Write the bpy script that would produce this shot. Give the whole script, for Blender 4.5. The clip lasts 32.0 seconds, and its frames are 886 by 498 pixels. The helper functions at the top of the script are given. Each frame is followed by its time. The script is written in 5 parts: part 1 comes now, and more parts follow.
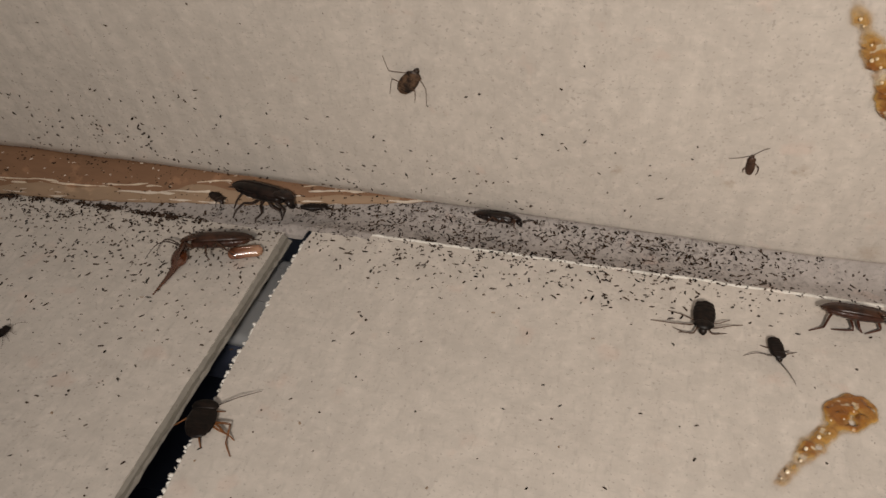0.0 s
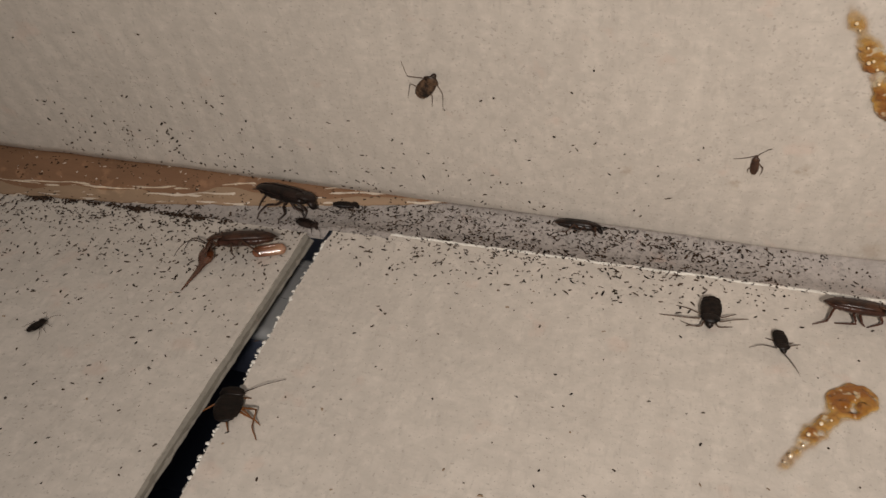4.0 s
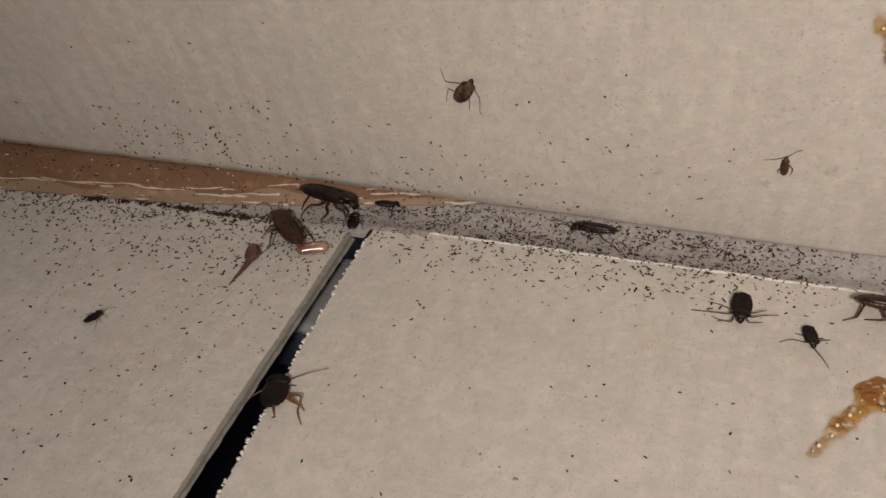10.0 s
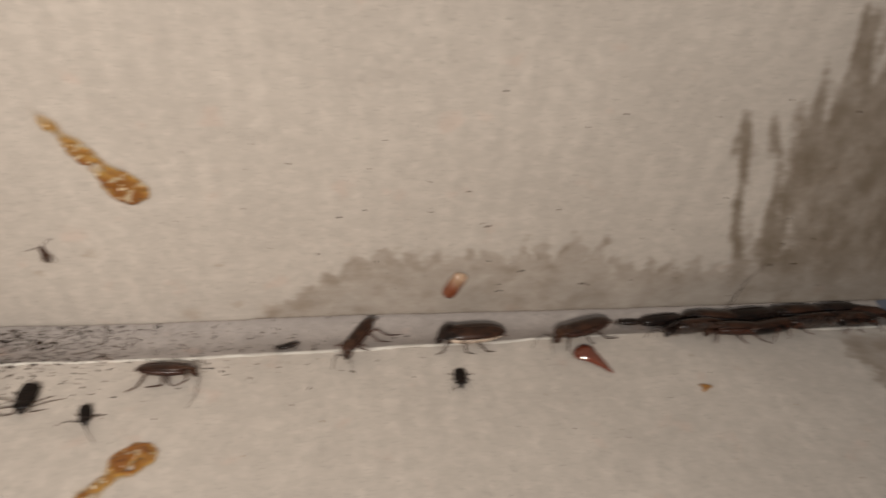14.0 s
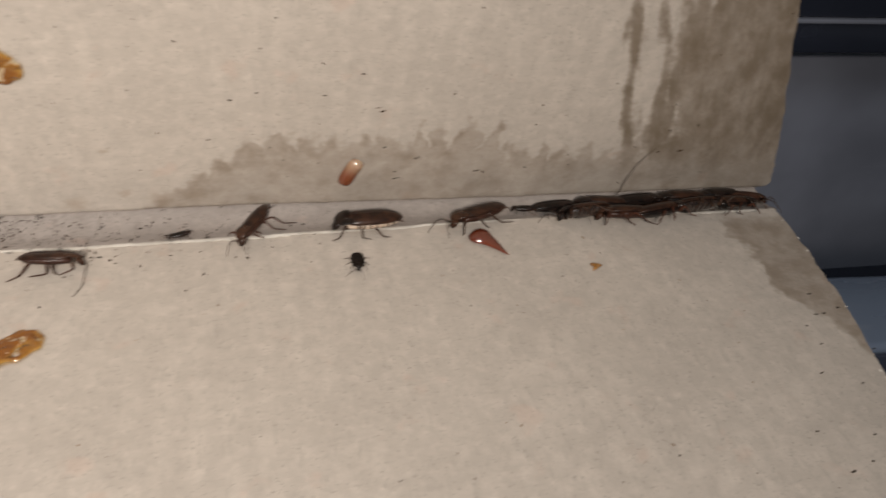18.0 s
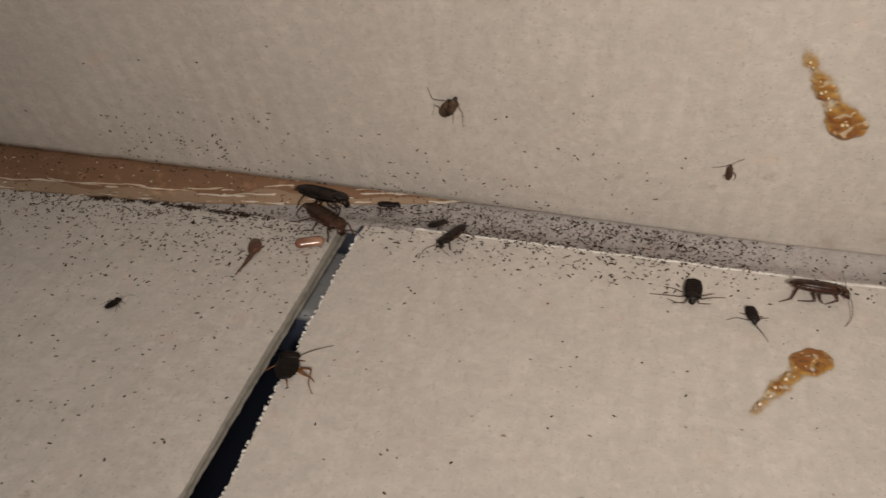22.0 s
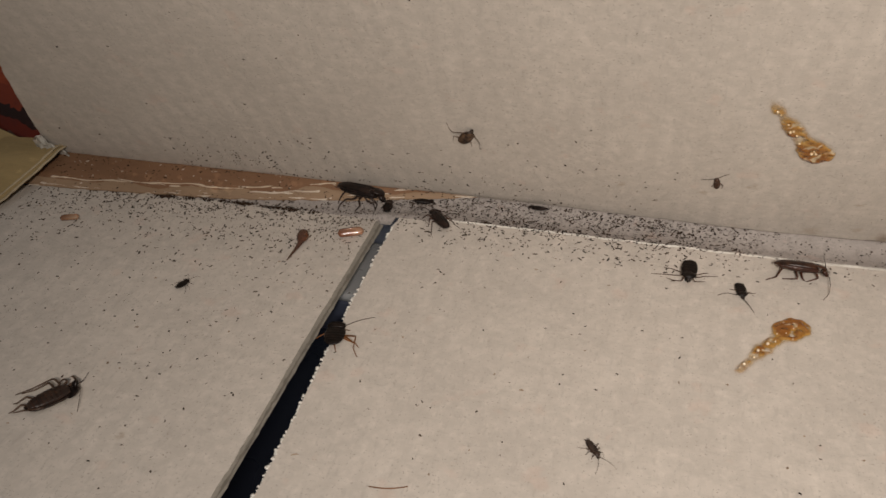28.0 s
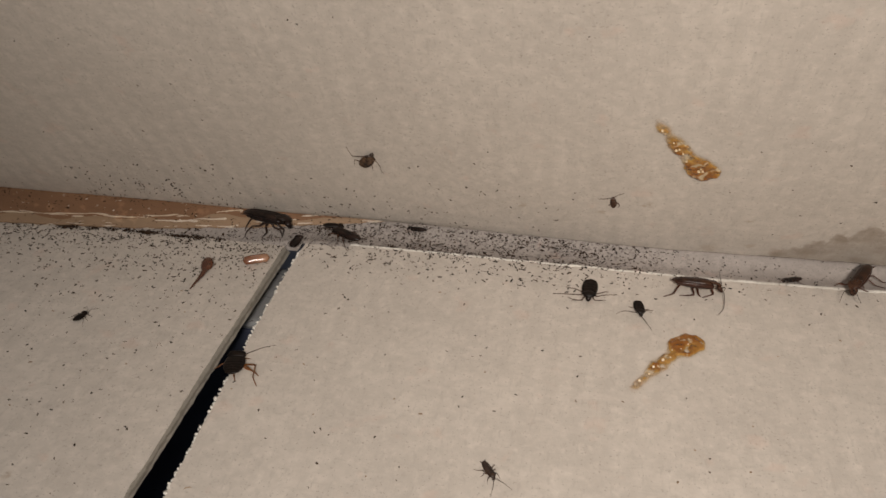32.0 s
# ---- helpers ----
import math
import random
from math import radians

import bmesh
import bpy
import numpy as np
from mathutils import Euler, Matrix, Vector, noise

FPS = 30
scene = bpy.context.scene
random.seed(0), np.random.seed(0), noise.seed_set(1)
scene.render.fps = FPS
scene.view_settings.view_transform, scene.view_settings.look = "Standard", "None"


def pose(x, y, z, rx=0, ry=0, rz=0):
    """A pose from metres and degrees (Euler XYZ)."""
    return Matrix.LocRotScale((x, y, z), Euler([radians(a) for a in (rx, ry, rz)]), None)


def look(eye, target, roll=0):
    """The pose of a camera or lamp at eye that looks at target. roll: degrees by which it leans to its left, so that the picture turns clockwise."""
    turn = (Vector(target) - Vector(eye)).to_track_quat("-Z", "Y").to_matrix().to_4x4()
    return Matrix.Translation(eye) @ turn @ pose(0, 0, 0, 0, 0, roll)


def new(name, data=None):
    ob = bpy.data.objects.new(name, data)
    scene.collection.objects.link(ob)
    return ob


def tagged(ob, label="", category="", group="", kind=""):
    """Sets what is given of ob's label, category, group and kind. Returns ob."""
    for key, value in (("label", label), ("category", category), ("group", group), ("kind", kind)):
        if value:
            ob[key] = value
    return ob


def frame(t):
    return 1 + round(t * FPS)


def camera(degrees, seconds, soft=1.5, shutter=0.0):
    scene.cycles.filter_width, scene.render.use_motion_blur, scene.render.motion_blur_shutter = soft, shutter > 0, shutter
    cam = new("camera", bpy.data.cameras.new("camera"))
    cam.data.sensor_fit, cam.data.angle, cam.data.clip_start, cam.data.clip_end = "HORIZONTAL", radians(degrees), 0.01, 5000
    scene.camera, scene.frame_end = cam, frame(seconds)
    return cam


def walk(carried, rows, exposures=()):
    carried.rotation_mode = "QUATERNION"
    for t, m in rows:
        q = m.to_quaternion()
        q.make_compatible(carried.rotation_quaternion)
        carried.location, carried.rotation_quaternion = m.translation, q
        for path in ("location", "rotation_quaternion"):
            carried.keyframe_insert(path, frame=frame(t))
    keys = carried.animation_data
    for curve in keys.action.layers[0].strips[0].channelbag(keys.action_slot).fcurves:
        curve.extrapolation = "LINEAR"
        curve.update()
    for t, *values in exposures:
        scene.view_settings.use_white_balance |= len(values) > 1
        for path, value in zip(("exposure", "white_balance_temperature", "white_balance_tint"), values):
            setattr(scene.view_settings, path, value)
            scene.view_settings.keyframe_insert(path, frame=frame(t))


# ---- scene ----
# x runs along the fold of the cardboard, y away from the viewer, z up; the fold lies at y = 0, z = 0.
MM = 0.001
cam = camera(53.42, 32.0, soft=1.6, shutter=0.8)
# seconds, eye (m), turn (degrees), lean of the upper panel (degrees)
PATH = [
    (0.0, 0.04386, -0.13433, 0.10147, 51.048, 0.685, 13.288, -14.78),
    (0.5, 0.04507, -0.13373, 0.10148, 51.094, 0.571, 13.436, -14.79),
    (1.0, 0.04553, -0.13375, 0.10123, 51.404, 0.974, 13.551, -14.84),
    (1.5, 0.04593, -0.13746, 0.10396, 51.292, 1.160, 13.867, -14.95),
    (2.0, 0.04600, -0.13757, 0.10331, 51.446, 0.990, 13.830, -14.78),
    (2.5, 0.04599, -0.13864, 0.10316, 51.709, 1.029, 13.867, -14.93),
    (3.0, 0.04509, -0.14029, 0.10306, 51.858, 0.777, 13.787, -15.20),
    (3.5, 0.04557, -0.14084, 0.10239, 52.025, 1.094, 13.986, -15.14),
    (5.5, 0.04419, -0.14427, 0.10400, 52.674, 1.402, 14.238, -15.40),
    (6.0, 0.04448, -0.14519, 0.10413, 52.841, 1.681, 14.809, -15.94),
    (6.5, 0.04332, -0.14599, 0.10281, 53.226, 1.595, 15.049, -15.68),
    (7.0, 0.04389, -0.14655, 0.10261, 53.262, 1.830, 15.389, -16.05),
    (7.5, 0.04319, -0.14751, 0.10267, 53.163, 1.807, 15.406, -16.12),
    (8.0, 0.04367, -0.14890, 0.10366, 53.174, 1.959, 15.723, -16.21),
    (8.5, 0.04380, -0.14915, 0.10440, 53.091, 2.238, 15.851, -16.20),
    (9.0, 0.04321, -0.14945, 0.10446, 53.098, 2.022, 15.756, -16.26),
    (9.5, 0.04518, -0.14905, 0.10488, 53.115, 2.315, 15.961, -16.47),
    (10.0, 0.04644, -0.14777, 0.10359, 53.171, 2.377, 16.014, -16.13),
    (10.5, 0.04568, -0.14771, 0.10319, 53.028, 2.185, 15.533, -15.63),
    (11.0, 0.04932, -0.14901, 0.10213, 53.224, 2.325, 14.769, -15.67),
    (11.5, 0.07725, -0.14813, 0.10795, 52.085, 0.590, 6.214, -12.79),
    (12.0, 0.09507, -0.14616, 0.11210, 52.556, -0.939, -0.788, -12.98),
    (12.5, 0.10513, -0.14695, 0.11364, 54.661, -2.261, -4.237, -12.96),
    (13.0, 0.11077, -0.14598, 0.11476, 55.125, -1.761, -4.106, -12.30),
    (13.5, 0.11184, -0.14694, 0.11658, 55.763, -2.088, -4.830, -12.88),
    (14.0, 0.11838, -0.14658, 0.11693, 55.963, -2.705, -6.203, -13.08),
    (14.5, 0.12623, -0.14396, 0.11028, 52.400, -5.958, -12.269, -12.90),
    (16.5, 0.12401, -0.14661, 0.10957, 51.212, -6.018, -12.918, -13.14),
    (17.0, 0.12341, -0.14780, 0.10984, 51.270, -6.042, -12.838, -13.70),
    (17.5, 0.12207, -0.14836, 0.10994, 51.310, -5.926, -12.652, -13.46),
    (18.0, 0.11835, -0.15220, 0.10933, 51.987, -5.976, -12.056, -14.56),
    (18.5, 0.10270, -0.15639, 0.10992, 51.995, -4.733, -7.816, -15.76),
    (19.0, 0.08766, -0.15889, 0.10926, 52.038, -3.567, -3.051, -17.23),
    (19.5, 0.07681, -0.16248, 0.10871, 52.882, -1.591, 1.621, -17.52),
    (20.0, 0.06936, -0.16227, 0.10889, 53.422, -0.977, 4.077, -17.46),
    (20.5, 0.06520, -0.16035, 0.11196, 52.378, 0.443, 7.999, -17.93),
    (21.0, 0.05483, -0.16425, 0.11129, 53.424, 0.872, 10.694, -18.82),
    (21.5, 0.04709, -0.16690, 0.11191, 53.878, 0.282, 12.152, -19.12),
    (22.0, 0.04374, -0.16736, 0.11240, 53.877, 0.464, 13.214, -19.24),
    (22.5, 0.03970, -0.16897, 0.11195, 54.004, 0.419, 13.890, -19.30),
    (23.0, 0.03945, -0.16883, 0.11264, 53.495, 0.954, 14.937, -19.53),
    (23.5, 0.04052, -0.17078, 0.11278, 53.664, 1.255, 15.482, -20.14),
    (24.0, 0.03998, -0.17163, 0.11370, 53.608, 1.665, 15.466, -20.77),
    (24.5, 0.04006, -0.17572, 0.11493, 53.795, 1.416, 15.593, -21.52),
    (26.5, 0.04530, -0.18611, 0.11928, 54.115, 1.955, 15.072, -30.13),
    (27.0, 0.04799, -0.18776, 0.11950, 54.085, 2.103, 15.057, -33.34),
    (27.5, 0.04868, -0.18995, 0.12159, 54.360, 1.831, 14.610, -33.20),
    (28.0, 0.04917, -0.19129, 0.12220, 54.835, 1.630, 14.340, -32.05),
    (28.5, 0.05340, -0.18925, 0.12331, 54.911, 1.742, 14.017, -31.48),
    (29.0, 0.05381, -0.19189, 0.12369, 55.520, 1.258, 13.253, -32.86),
    (29.5, 0.05471, -0.19113, 0.12642, 55.327, 1.433, 12.491, -32.21),
    (30.0, 0.05586, -0.19085, 0.12552, 55.668, 1.421, 12.408, -32.62),
    (30.5, 0.05823, -0.18947, 0.12580, 55.350, 1.515, 12.092, -31.85),
    (31.0, 0.05882, -0.18838, 0.12528, 55.608, 1.277, 11.359, -31.34),
    (31.5, 0.06005, -0.18813, 0.12528, 55.745, 1.253, 11.111, -31.20),
    (32.0, 0.05894, -0.18926, 0.12298, 56.123, 0.734, 10.690, -31.32),
]
walk(cam, [(t, pose(x, y, z, rx, ry, rz)) for t, x, y, z, rx, ry, rz, lean in PATH],
     [(0.0, -0.07), (6.0, -0.11), (10.0, -0.09), (11.0, -0.08), (12.0, -0.16), (13.0, -0.08), (14.0, 0.0), (14.5, 0.12), (16.5, 0.27), (17.5, 0.27), (18.5, -0.04), (19.0, -0.20), (20.0, -0.28), (21.5, -0.17), (23.0, -0.10), (32.0, -0.07)])

# world and light: a phone torch close above the viewer, and a dim unseen fill lamp added far overhead
world = bpy.data.worlds.new("world")
scene.world = world
world.use_nodes = True
world.node_tree.nodes["Background"].inputs[0].default_value = (0.88, 0.93, 1.0, 1)
world.node_tree.nodes["Background"].inputs[1].default_value = 0.07
scene.view_settings.exposure = 0.0


def lamp(name, kind, m, energy, size, colour, spread=180):
    data = bpy.data.lights.new(name, kind)
    data.energy, data.color = energy, colour
    data.shape, data.size = "DISK", size
    data.spread = radians(spread)
    ob = new(name, data)
    ob.matrix_world = m
    return ob


lamp("torch_light", "AREA", look((0.086, -0.303, 0.207), (0.072, -0.012, 0.016)), 0.348, 0.028, (1.0, 0.905, 0.815), 96)
lamp("fill_light", "AREA", look((0.2, -0.75, 1.15), (0.1, 0.0, 0.0)), 1.7, 0.5, (0.95, 0.97, 1.0))


# ---- materials ----
class Nodes:
    """Short hand for building a node material."""

    def __init__(self, name):
        self.mat = bpy.data.materials.new(name)
        self.mat.use_nodes = True
        self.tree = self.mat.node_tree
        self.bsdf = self.tree.nodes["Principled BSDF"]
        self.coord = self.tree.nodes.new("ShaderNodeTexCoord").outputs["Object"]

    def add(self, kind):
        return self.tree.nodes.new(kind)

    def link(self, a, b):
        self.tree.links.new(a, b)

    def put(self, socket, value):
        if isinstance(value, bpy.types.NodeSocket):
            self.link(value, socket)
        else:
            socket.default_value = value

    def math(self, op, a, b=0.0, clamp=False):
        n = self.add("ShaderNodeMath")
        n.operation, n.use_clamp = op, clamp
        self.put(n.inputs[0], a)
        self.put(n.inputs[1], b)
        return n.outputs[0]

    def noise(self, scale, detail=3.0, rough=0.55, stretch=None, vector=None):
        v = vector or self.coord
        if stretch:
            m = self.add("ShaderNodeMapping")
            m.inputs["Scale"].default_value = stretch
            self.link(v, m.inputs[0])
            v = m.outputs[0]
        n = self.add("ShaderNodeTexNoise")
        n.inputs["Scale"].default_value, n.inputs["Detail"].default_value, n.inputs["Roughness"].default_value = scale, detail, rough
        self.link(v, n.inputs["Vector"])
        return n.outputs["Fac"]

    def span(self, value, a, b, c=0.0, d=1.0):
        n = self.add("ShaderNodeMapRange")
        n.interpolation_type = "SMOOTHSTEP"
        self.put(n.inputs[0], value)
        for i, v in zip((1, 2, 3, 4), (a, b, c, d)):
            n.inputs[i].default_value = v
        return n.outputs[0]

    def mix(self, fac, a, b, blend="MIX"):
        n = self.add("ShaderNodeMix")
        n.data_type, n.blend_type = "RGBA", blend
        self.put(n.inputs[0], fac)
        for i, v in ((6, a), (7, b)):
            self.put(n.inputs[i], v if isinstance(v, bpy.types.NodeSocket) else (*v, 1))
        return n.outputs[2]

    def xyz(self):
        n = self.add("ShaderNodeSeparateXYZ")
        self.link(self.coord, n.inputs[0])
        return n.outputs

    def bump(self, height, strength, distance):
        n = self.add("ShaderNodeBump")
        n.inputs["Strength"].default_value, n.inputs["Distance"].default_value = strength, distance
        self.link(height, n.inputs["Height"])
        self.link(n.outputs[0], self.bsdf.inputs["Normal"])

    def done(self, colour, rough=0.5, metal=0.0, spec=0.5):
        self.put(self.bsdf.inputs["Base Color"], colour if isinstance(colour, bpy.types.NodeSocket) else (*colour, 1))
        self.put(self.bsdf.inputs["Roughness"], rough)
        self.bsdf.inputs["Metallic"].default_value = metal
        self.bsdf.inputs["Specular IOR Level"].default_value = spec
        return self.mat


def paper(name, base, stain="", ribs=0.0, smudges=(), dust_shade=0.0):
    """Grey-beige recycled liner: cloudy pulp, fine fibres and flecks, faint painted shading of the flute ribs, wet
    stains.
    """
    n = Nodes(name)
    cloud = n.noise(45, 4)
    pulp = n.noise(700, 4, 0.65)
    fibre = n.noise(900, 2, 0.6, stretch=(1.0, 0.28, 1.0))
    fibre2 = n.noise(1100, 2, 0.6, stretch=(0.3, 1.0, 1.0))
    fleck = n.noise(1700, 1, 0.5)
    dark = tuple(c * 0.70 for c in base)
    pale = tuple(min(1, c * 1.16) for c in base)
    col = n.mix(n.span(cloud, 0.3, 0.7), tuple(c * 0.93 for c in base), tuple(c * 1.04 for c in base))
    col = n.mix(n.math("MULTIPLY", n.span(pulp, 0.45, 0.75), 0.65), col, pale)
    col = n.mix(n.math("MULTIPLY", n.span(fibre, 0.56, 0.7), 0.34), col, dark)
    col = n.mix(n.math("MULTIPLY", n.span(fibre2, 0.58, 0.72), 0.26), col, dark)
    col = n.mix(n.math("MULTIPLY", n.span(fleck, 0.645, 0.72), 0.48), col, tuple(c * 0.45 for c in base))
    mottle = n.noise(330, 3, 0.6)
    col = n.mix(n.span(mottle, 0.35, 0.7, 0.36, 0.0), col, dark)
    x, y, z = n.xyz()
    if ribs:
        wob = n.math("MULTIPLY", n.noise(30, 2), 0.0022)
        wave = n.math("SINE", n.math("MULTIPLY", n.math("ADD", x, wob), 2 * math.pi / 0.0054))
        wave = n.math("MULTIPLY", wave, n.span(n.noise(22, 2), 0.35, 0.7))
        # shading of the ribs put into the colour
        col = n.mix(n.span(wave, -0.7, 1.0, 0.0, ribs * 0.8), col, dark)
    for sx, sy, size in smudges:
        away = n.add("ShaderNodeVectorMath")
        away.operation = "DISTANCE"
        away.inputs[1].default_value = (sx * MM, sy * MM, 0)
        n.link(n.coord, away.inputs[0])
        near = n.math("ADD", away.outputs["Value"], n.math("MULTIPLY", n.math("SUBTRACT", n.noise(700, 3), 0.5), 0.0026))
        col = n.mix(n.span(near, 0.0, size * MM, 0.42, 0.0), col, tuple(c * k for c, k in zip(base, (0.55, 0.46, 0.36))))
    if dust_shade:
        # a grey film of fine droppings that also paints the fold's shade, thickest along one stretch of the fold
        film = n.math("MULTIPLY", n.span(x, -0.06, -0.01), n.span(x, 0.05, 0.105, 1.0, 0.12))
        speck = n.span(n.noise(1300, 3, 0.6), 0.5, 0.62)
        fill = n.span(n.noise(240, 4, 0.6), 0.35, 0.65, 0.35, 1.0)
        col = n.mix(n.math("MULTIPLY", n.span(film, 0.0, 1.0, 0.06, 0.22), n.span(fill, 0.35, 1.0, 0.75, 1.0)), col, (0.13, 0.115, 0.105))
        col = n.mix(n.math("MULTIPLY", n.math("MULTIPLY", film, fill), n.math("MULTIPLY", speck, dust_shade)), col, (0.05, 0.04, 0.035))
    pink = n.span(n.noise(120, 3), 0.62, 0.72)
    col = n.mix(n.math("MULTIPLY", pink, 0.22), col, (0.52, 0.36, 0.29))
    rough = 0.85
    if stain:
        if stain == "panel":
            # soft lobes of damp that rise from the fold, and a soaked end with ragged runs
            warp = n.math("MULTIPLY", n.math("SUBTRACT", n.noise(120, 3), 0.5), 0.011)
            lobe = n.math("FRACT", n.math("DIVIDE", n.math("ADD", x, warp), 0.0054))
            lobe = n.math("SUBTRACT", 1.0, n.math("POWER", n.math("ABSOLUTE", n.math("SUBTRACT", n.math("MULTIPLY", lobe, 2.0), 1.0)), 1.7))
            tall = n.span(n.noise(110, 3, stretch=(1, 0.05, 1)), 0.35, 0.65, 0.0015, 0.0095)
            rise = n.math("SUBTRACT", n.math("SUBTRACT", n.span(x, 0.090, 0.128, -0.006, 0.0150), n.span(x, 0.164, 0.180, -0.0015, 0.0030)), y)
            rise = n.math("ADD", rise, n.math("MULTIPLY", lobe, n.math("MULTIPLY", tall, n.span(x, 0.100, 0.122, 0.2, 1))))
            rise = n.math("ADD", rise, n.math("MULTIPLY", n.math("SUBTRACT", n.noise(300, 4), 0.5), 0.0075))
            low = n.span(rise, -0.0018, 0.0026)
            rim = n.math("MULTIPLY", low, n.span(n.math("ADD", rise, n.math("MULTIPLY", n.noise(150, 3), 0.006)), 0.003, 0.009, 1, 0))
            low = n.math("ADD", n.math("MULTIPLY", low, n.span(n.noise(110, 4, 0.6), 0.35, 0.68, 0.44, 0.78)), n.math("MULTIPLY", rim, 0.22))
            tilted = n.math("ADD", x, n.math("MULTIPLY", y, 0.25))
            run = n.add("ShaderNodeCombineXYZ")
            n.link(tilted, run.inputs[0])
            n.link(y, run.inputs[1])
            streak = n.noise(175, 2, 0.5, stretch=(1, 0.20, 1), vector=run.outputs[0])
            streak = n.math("ADD", streak, n.math("MULTIPLY", n.math("SUBTRACT", n.noise(520, 3), 0.5), 0.14))
            past = n.math("MULTIPLY", n.math("SUBTRACT", tilted, 0.2065), 20.0)
            past = n.math("SUBTRACT", past, n.math("MULTIPLY", n.math("MAXIMUM", n.math("SUBTRACT", y, 0.046), 0.0), 14.0))
            past = n.math("SUBTRACT", past, n.math("MULTIPLY", n.math("MAXIMUM", n.math("SUBTRACT", 0.022, y), 0.0), 11.0))
            end = n.span(n.math("ADD", streak, past), 0.47, 0.60)
            end = n.math("MULTIPLY", end, n.span(n.math("ADD", y, n.math("MULTIPLY", n.noise(160, 3), 0.012)), 0.008, 0.026, 0.3, 1.0))
            end = n.math("MULTIPLY", end, n.span(n.noise(150, 4, 0.65, stretch=(1, 0.3, 1), vector=run.outputs[0]), 0.3, 0.66, 0.55, 1.0))
            drip = end
            wet = n.math("MAXIMUM", low, end)
        else:
            slope = n.math("MULTIPLY", n.math("MAXIMUM", n.math("SUBTRACT", -0.036, y), 0.0), 0.55)
            d = n.math("SUBTRACT", n.math("SUBTRACT", x, 0.2235), slope)
            wet = n.span(n.math("ADD", d, n.math("MULTIPLY", n.math("SUBTRACT", n.noise(140, 4), 0.5), 0.014)), -0.0008, 0.0016)
            wet = n.math("MULTIPLY", wet, n.math("MULTIPLY", n.span(n.math("ADD", y, n.math("MULTIPLY", n.noise(160, 3), 0.012)), -0.004, -0.010), 0.85))
        blot = n.span(n.noise(260, 5, 0.65), 0.3, 0.7, 0.55, 1.0)
        wet = n.math("MULTIPLY", wet, blot)
        col = n.mix(wet, col, tuple(c * k for c, k in zip(base, (0.45, 0.40, 0.345))))
        if stain == "panel":
            soak = n.math("MULTIPLY", n.math("MAXIMUM", end, drip), n.span(n.noise(210, 6, 0.7, stretch=(1, 0.45, 1), vector=run.outputs[0]), 0.3, 0.65, 0.25, 1.0))
            col = n.mix(n.math("MULTIPLY", soak, 1.0), col, tuple(c * k for c, k in zip(base, (0.33, 0.29, 0.235))))
        rough = n.span(wet, 0, 1, 0.85, 0.55)
    height = n.math("ADD", n.math("MULTIPLY", pulp, 0.6), n.math("MULTIPLY", fibre, 0.5))
    if ribs:
        height = n.math("ADD", height, n.math("MULTIPLY", wave, ribs * 0.6))
    n.bump(height, 0.35, 0.0004)
    return n.done(col, rough, spec=0.25)


LINER = (0.50, 0.450, 0.398)
mat_panel = paper("paper_panel", LINER, "panel", 0.28, [(72.4, 22.0, 1.7), (71.0, 21.4, 1.2), (61.7, 16.8, 1.8), (43.0, 16.5, 1.6), (-30.0, 28.0, 1.0), (95.0, 18.0, 1.3), (88.0, 3.0, 3.2), (97.5, 5.5, 1.8), (104.0, 3.2, 3.6), (110.5, 4.4, 3.0)])
mat_base = paper("paper_base", LINER, "base", 0.2, [(48.5, -20.0, 1.5), (39.0, -16.5, 1.3), (-52.0, -20.5, 2.6), (-70.0, -24.0, 2.2), (6.2, -15.8, 1.8), (-41.0, -96.0, 1.6)])
# base darker than LINER: some of the fold's shade is in this colour
mat_strip = paper("paper_strip", (0.355, 0.318, 0.293), dust_shade=0.6)
mat_torn = paper("paper_torn_white", (0.66, 0.63, 0.58))
mat_scrap = paper("paper_scrap_grey", (0.40, 0.38, 0.34))
# paler than LINER: the highlight on the lit lip is put into the colour
mat_lip = paper("paper_lip_lit", (0.60, 0.57, 0.52))
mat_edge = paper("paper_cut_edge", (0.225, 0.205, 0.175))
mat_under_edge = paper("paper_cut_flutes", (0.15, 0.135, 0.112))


def kraft(name, base):
    n = Nodes(name)
    band = n.noise(60, 5, 0.6, stretch=(0.25, 1, 1))
    grain = n.noise(900, 3, 0.6, stretch=(0.35, 1, 1))
    col = n.mix(n.span(band, 0.3, 0.72), tuple(c * 0.62 for c in base), base)
    col = n.mix(n.math("MULTIPLY", n.span(grain, 0.5, 0.75), 0.5), col, tuple(c * 0.7 for c in base))
    col = n.mix(n.math("MULTIPLY", n.span(n.noise(260, 4), 0.6, 0.7), 0.35), col, tuple(min(1, c * 1.5) for c in base))
    n.bump(grain, 0.3, 0.0004)
    return n.done(col, 0.72, spec=0.3)


mat_kraft = kraft("brown_kraft", (0.225, 0.120, 0.065))
mat_flap_edge = kraft("frayed_flap_edge", (0.42, 0.34, 0.22))
mat_tan = kraft("tan_card", (0.36, 0.26, 0.12))


def chitin(name, a, b, rough=0.28, scale=600):
    n = Nodes(name)
    v = n.noise(scale, 3, 0.6)
    fine = n.noise(2600, 2, 0.6, stretch=(0.3, 1, 1))
    col = n.mix(n.span(v, 0.35, 0.68), a, b)
    col = n.mix(n.math("MULTIPLY", n.span(fine, 0.5, 0.7), 0.4), col, tuple(c * 0.5 for c in a))
    n.bump(fine, 0.07, 0.0001)
    return n.done(col, rough, spec=0.22)


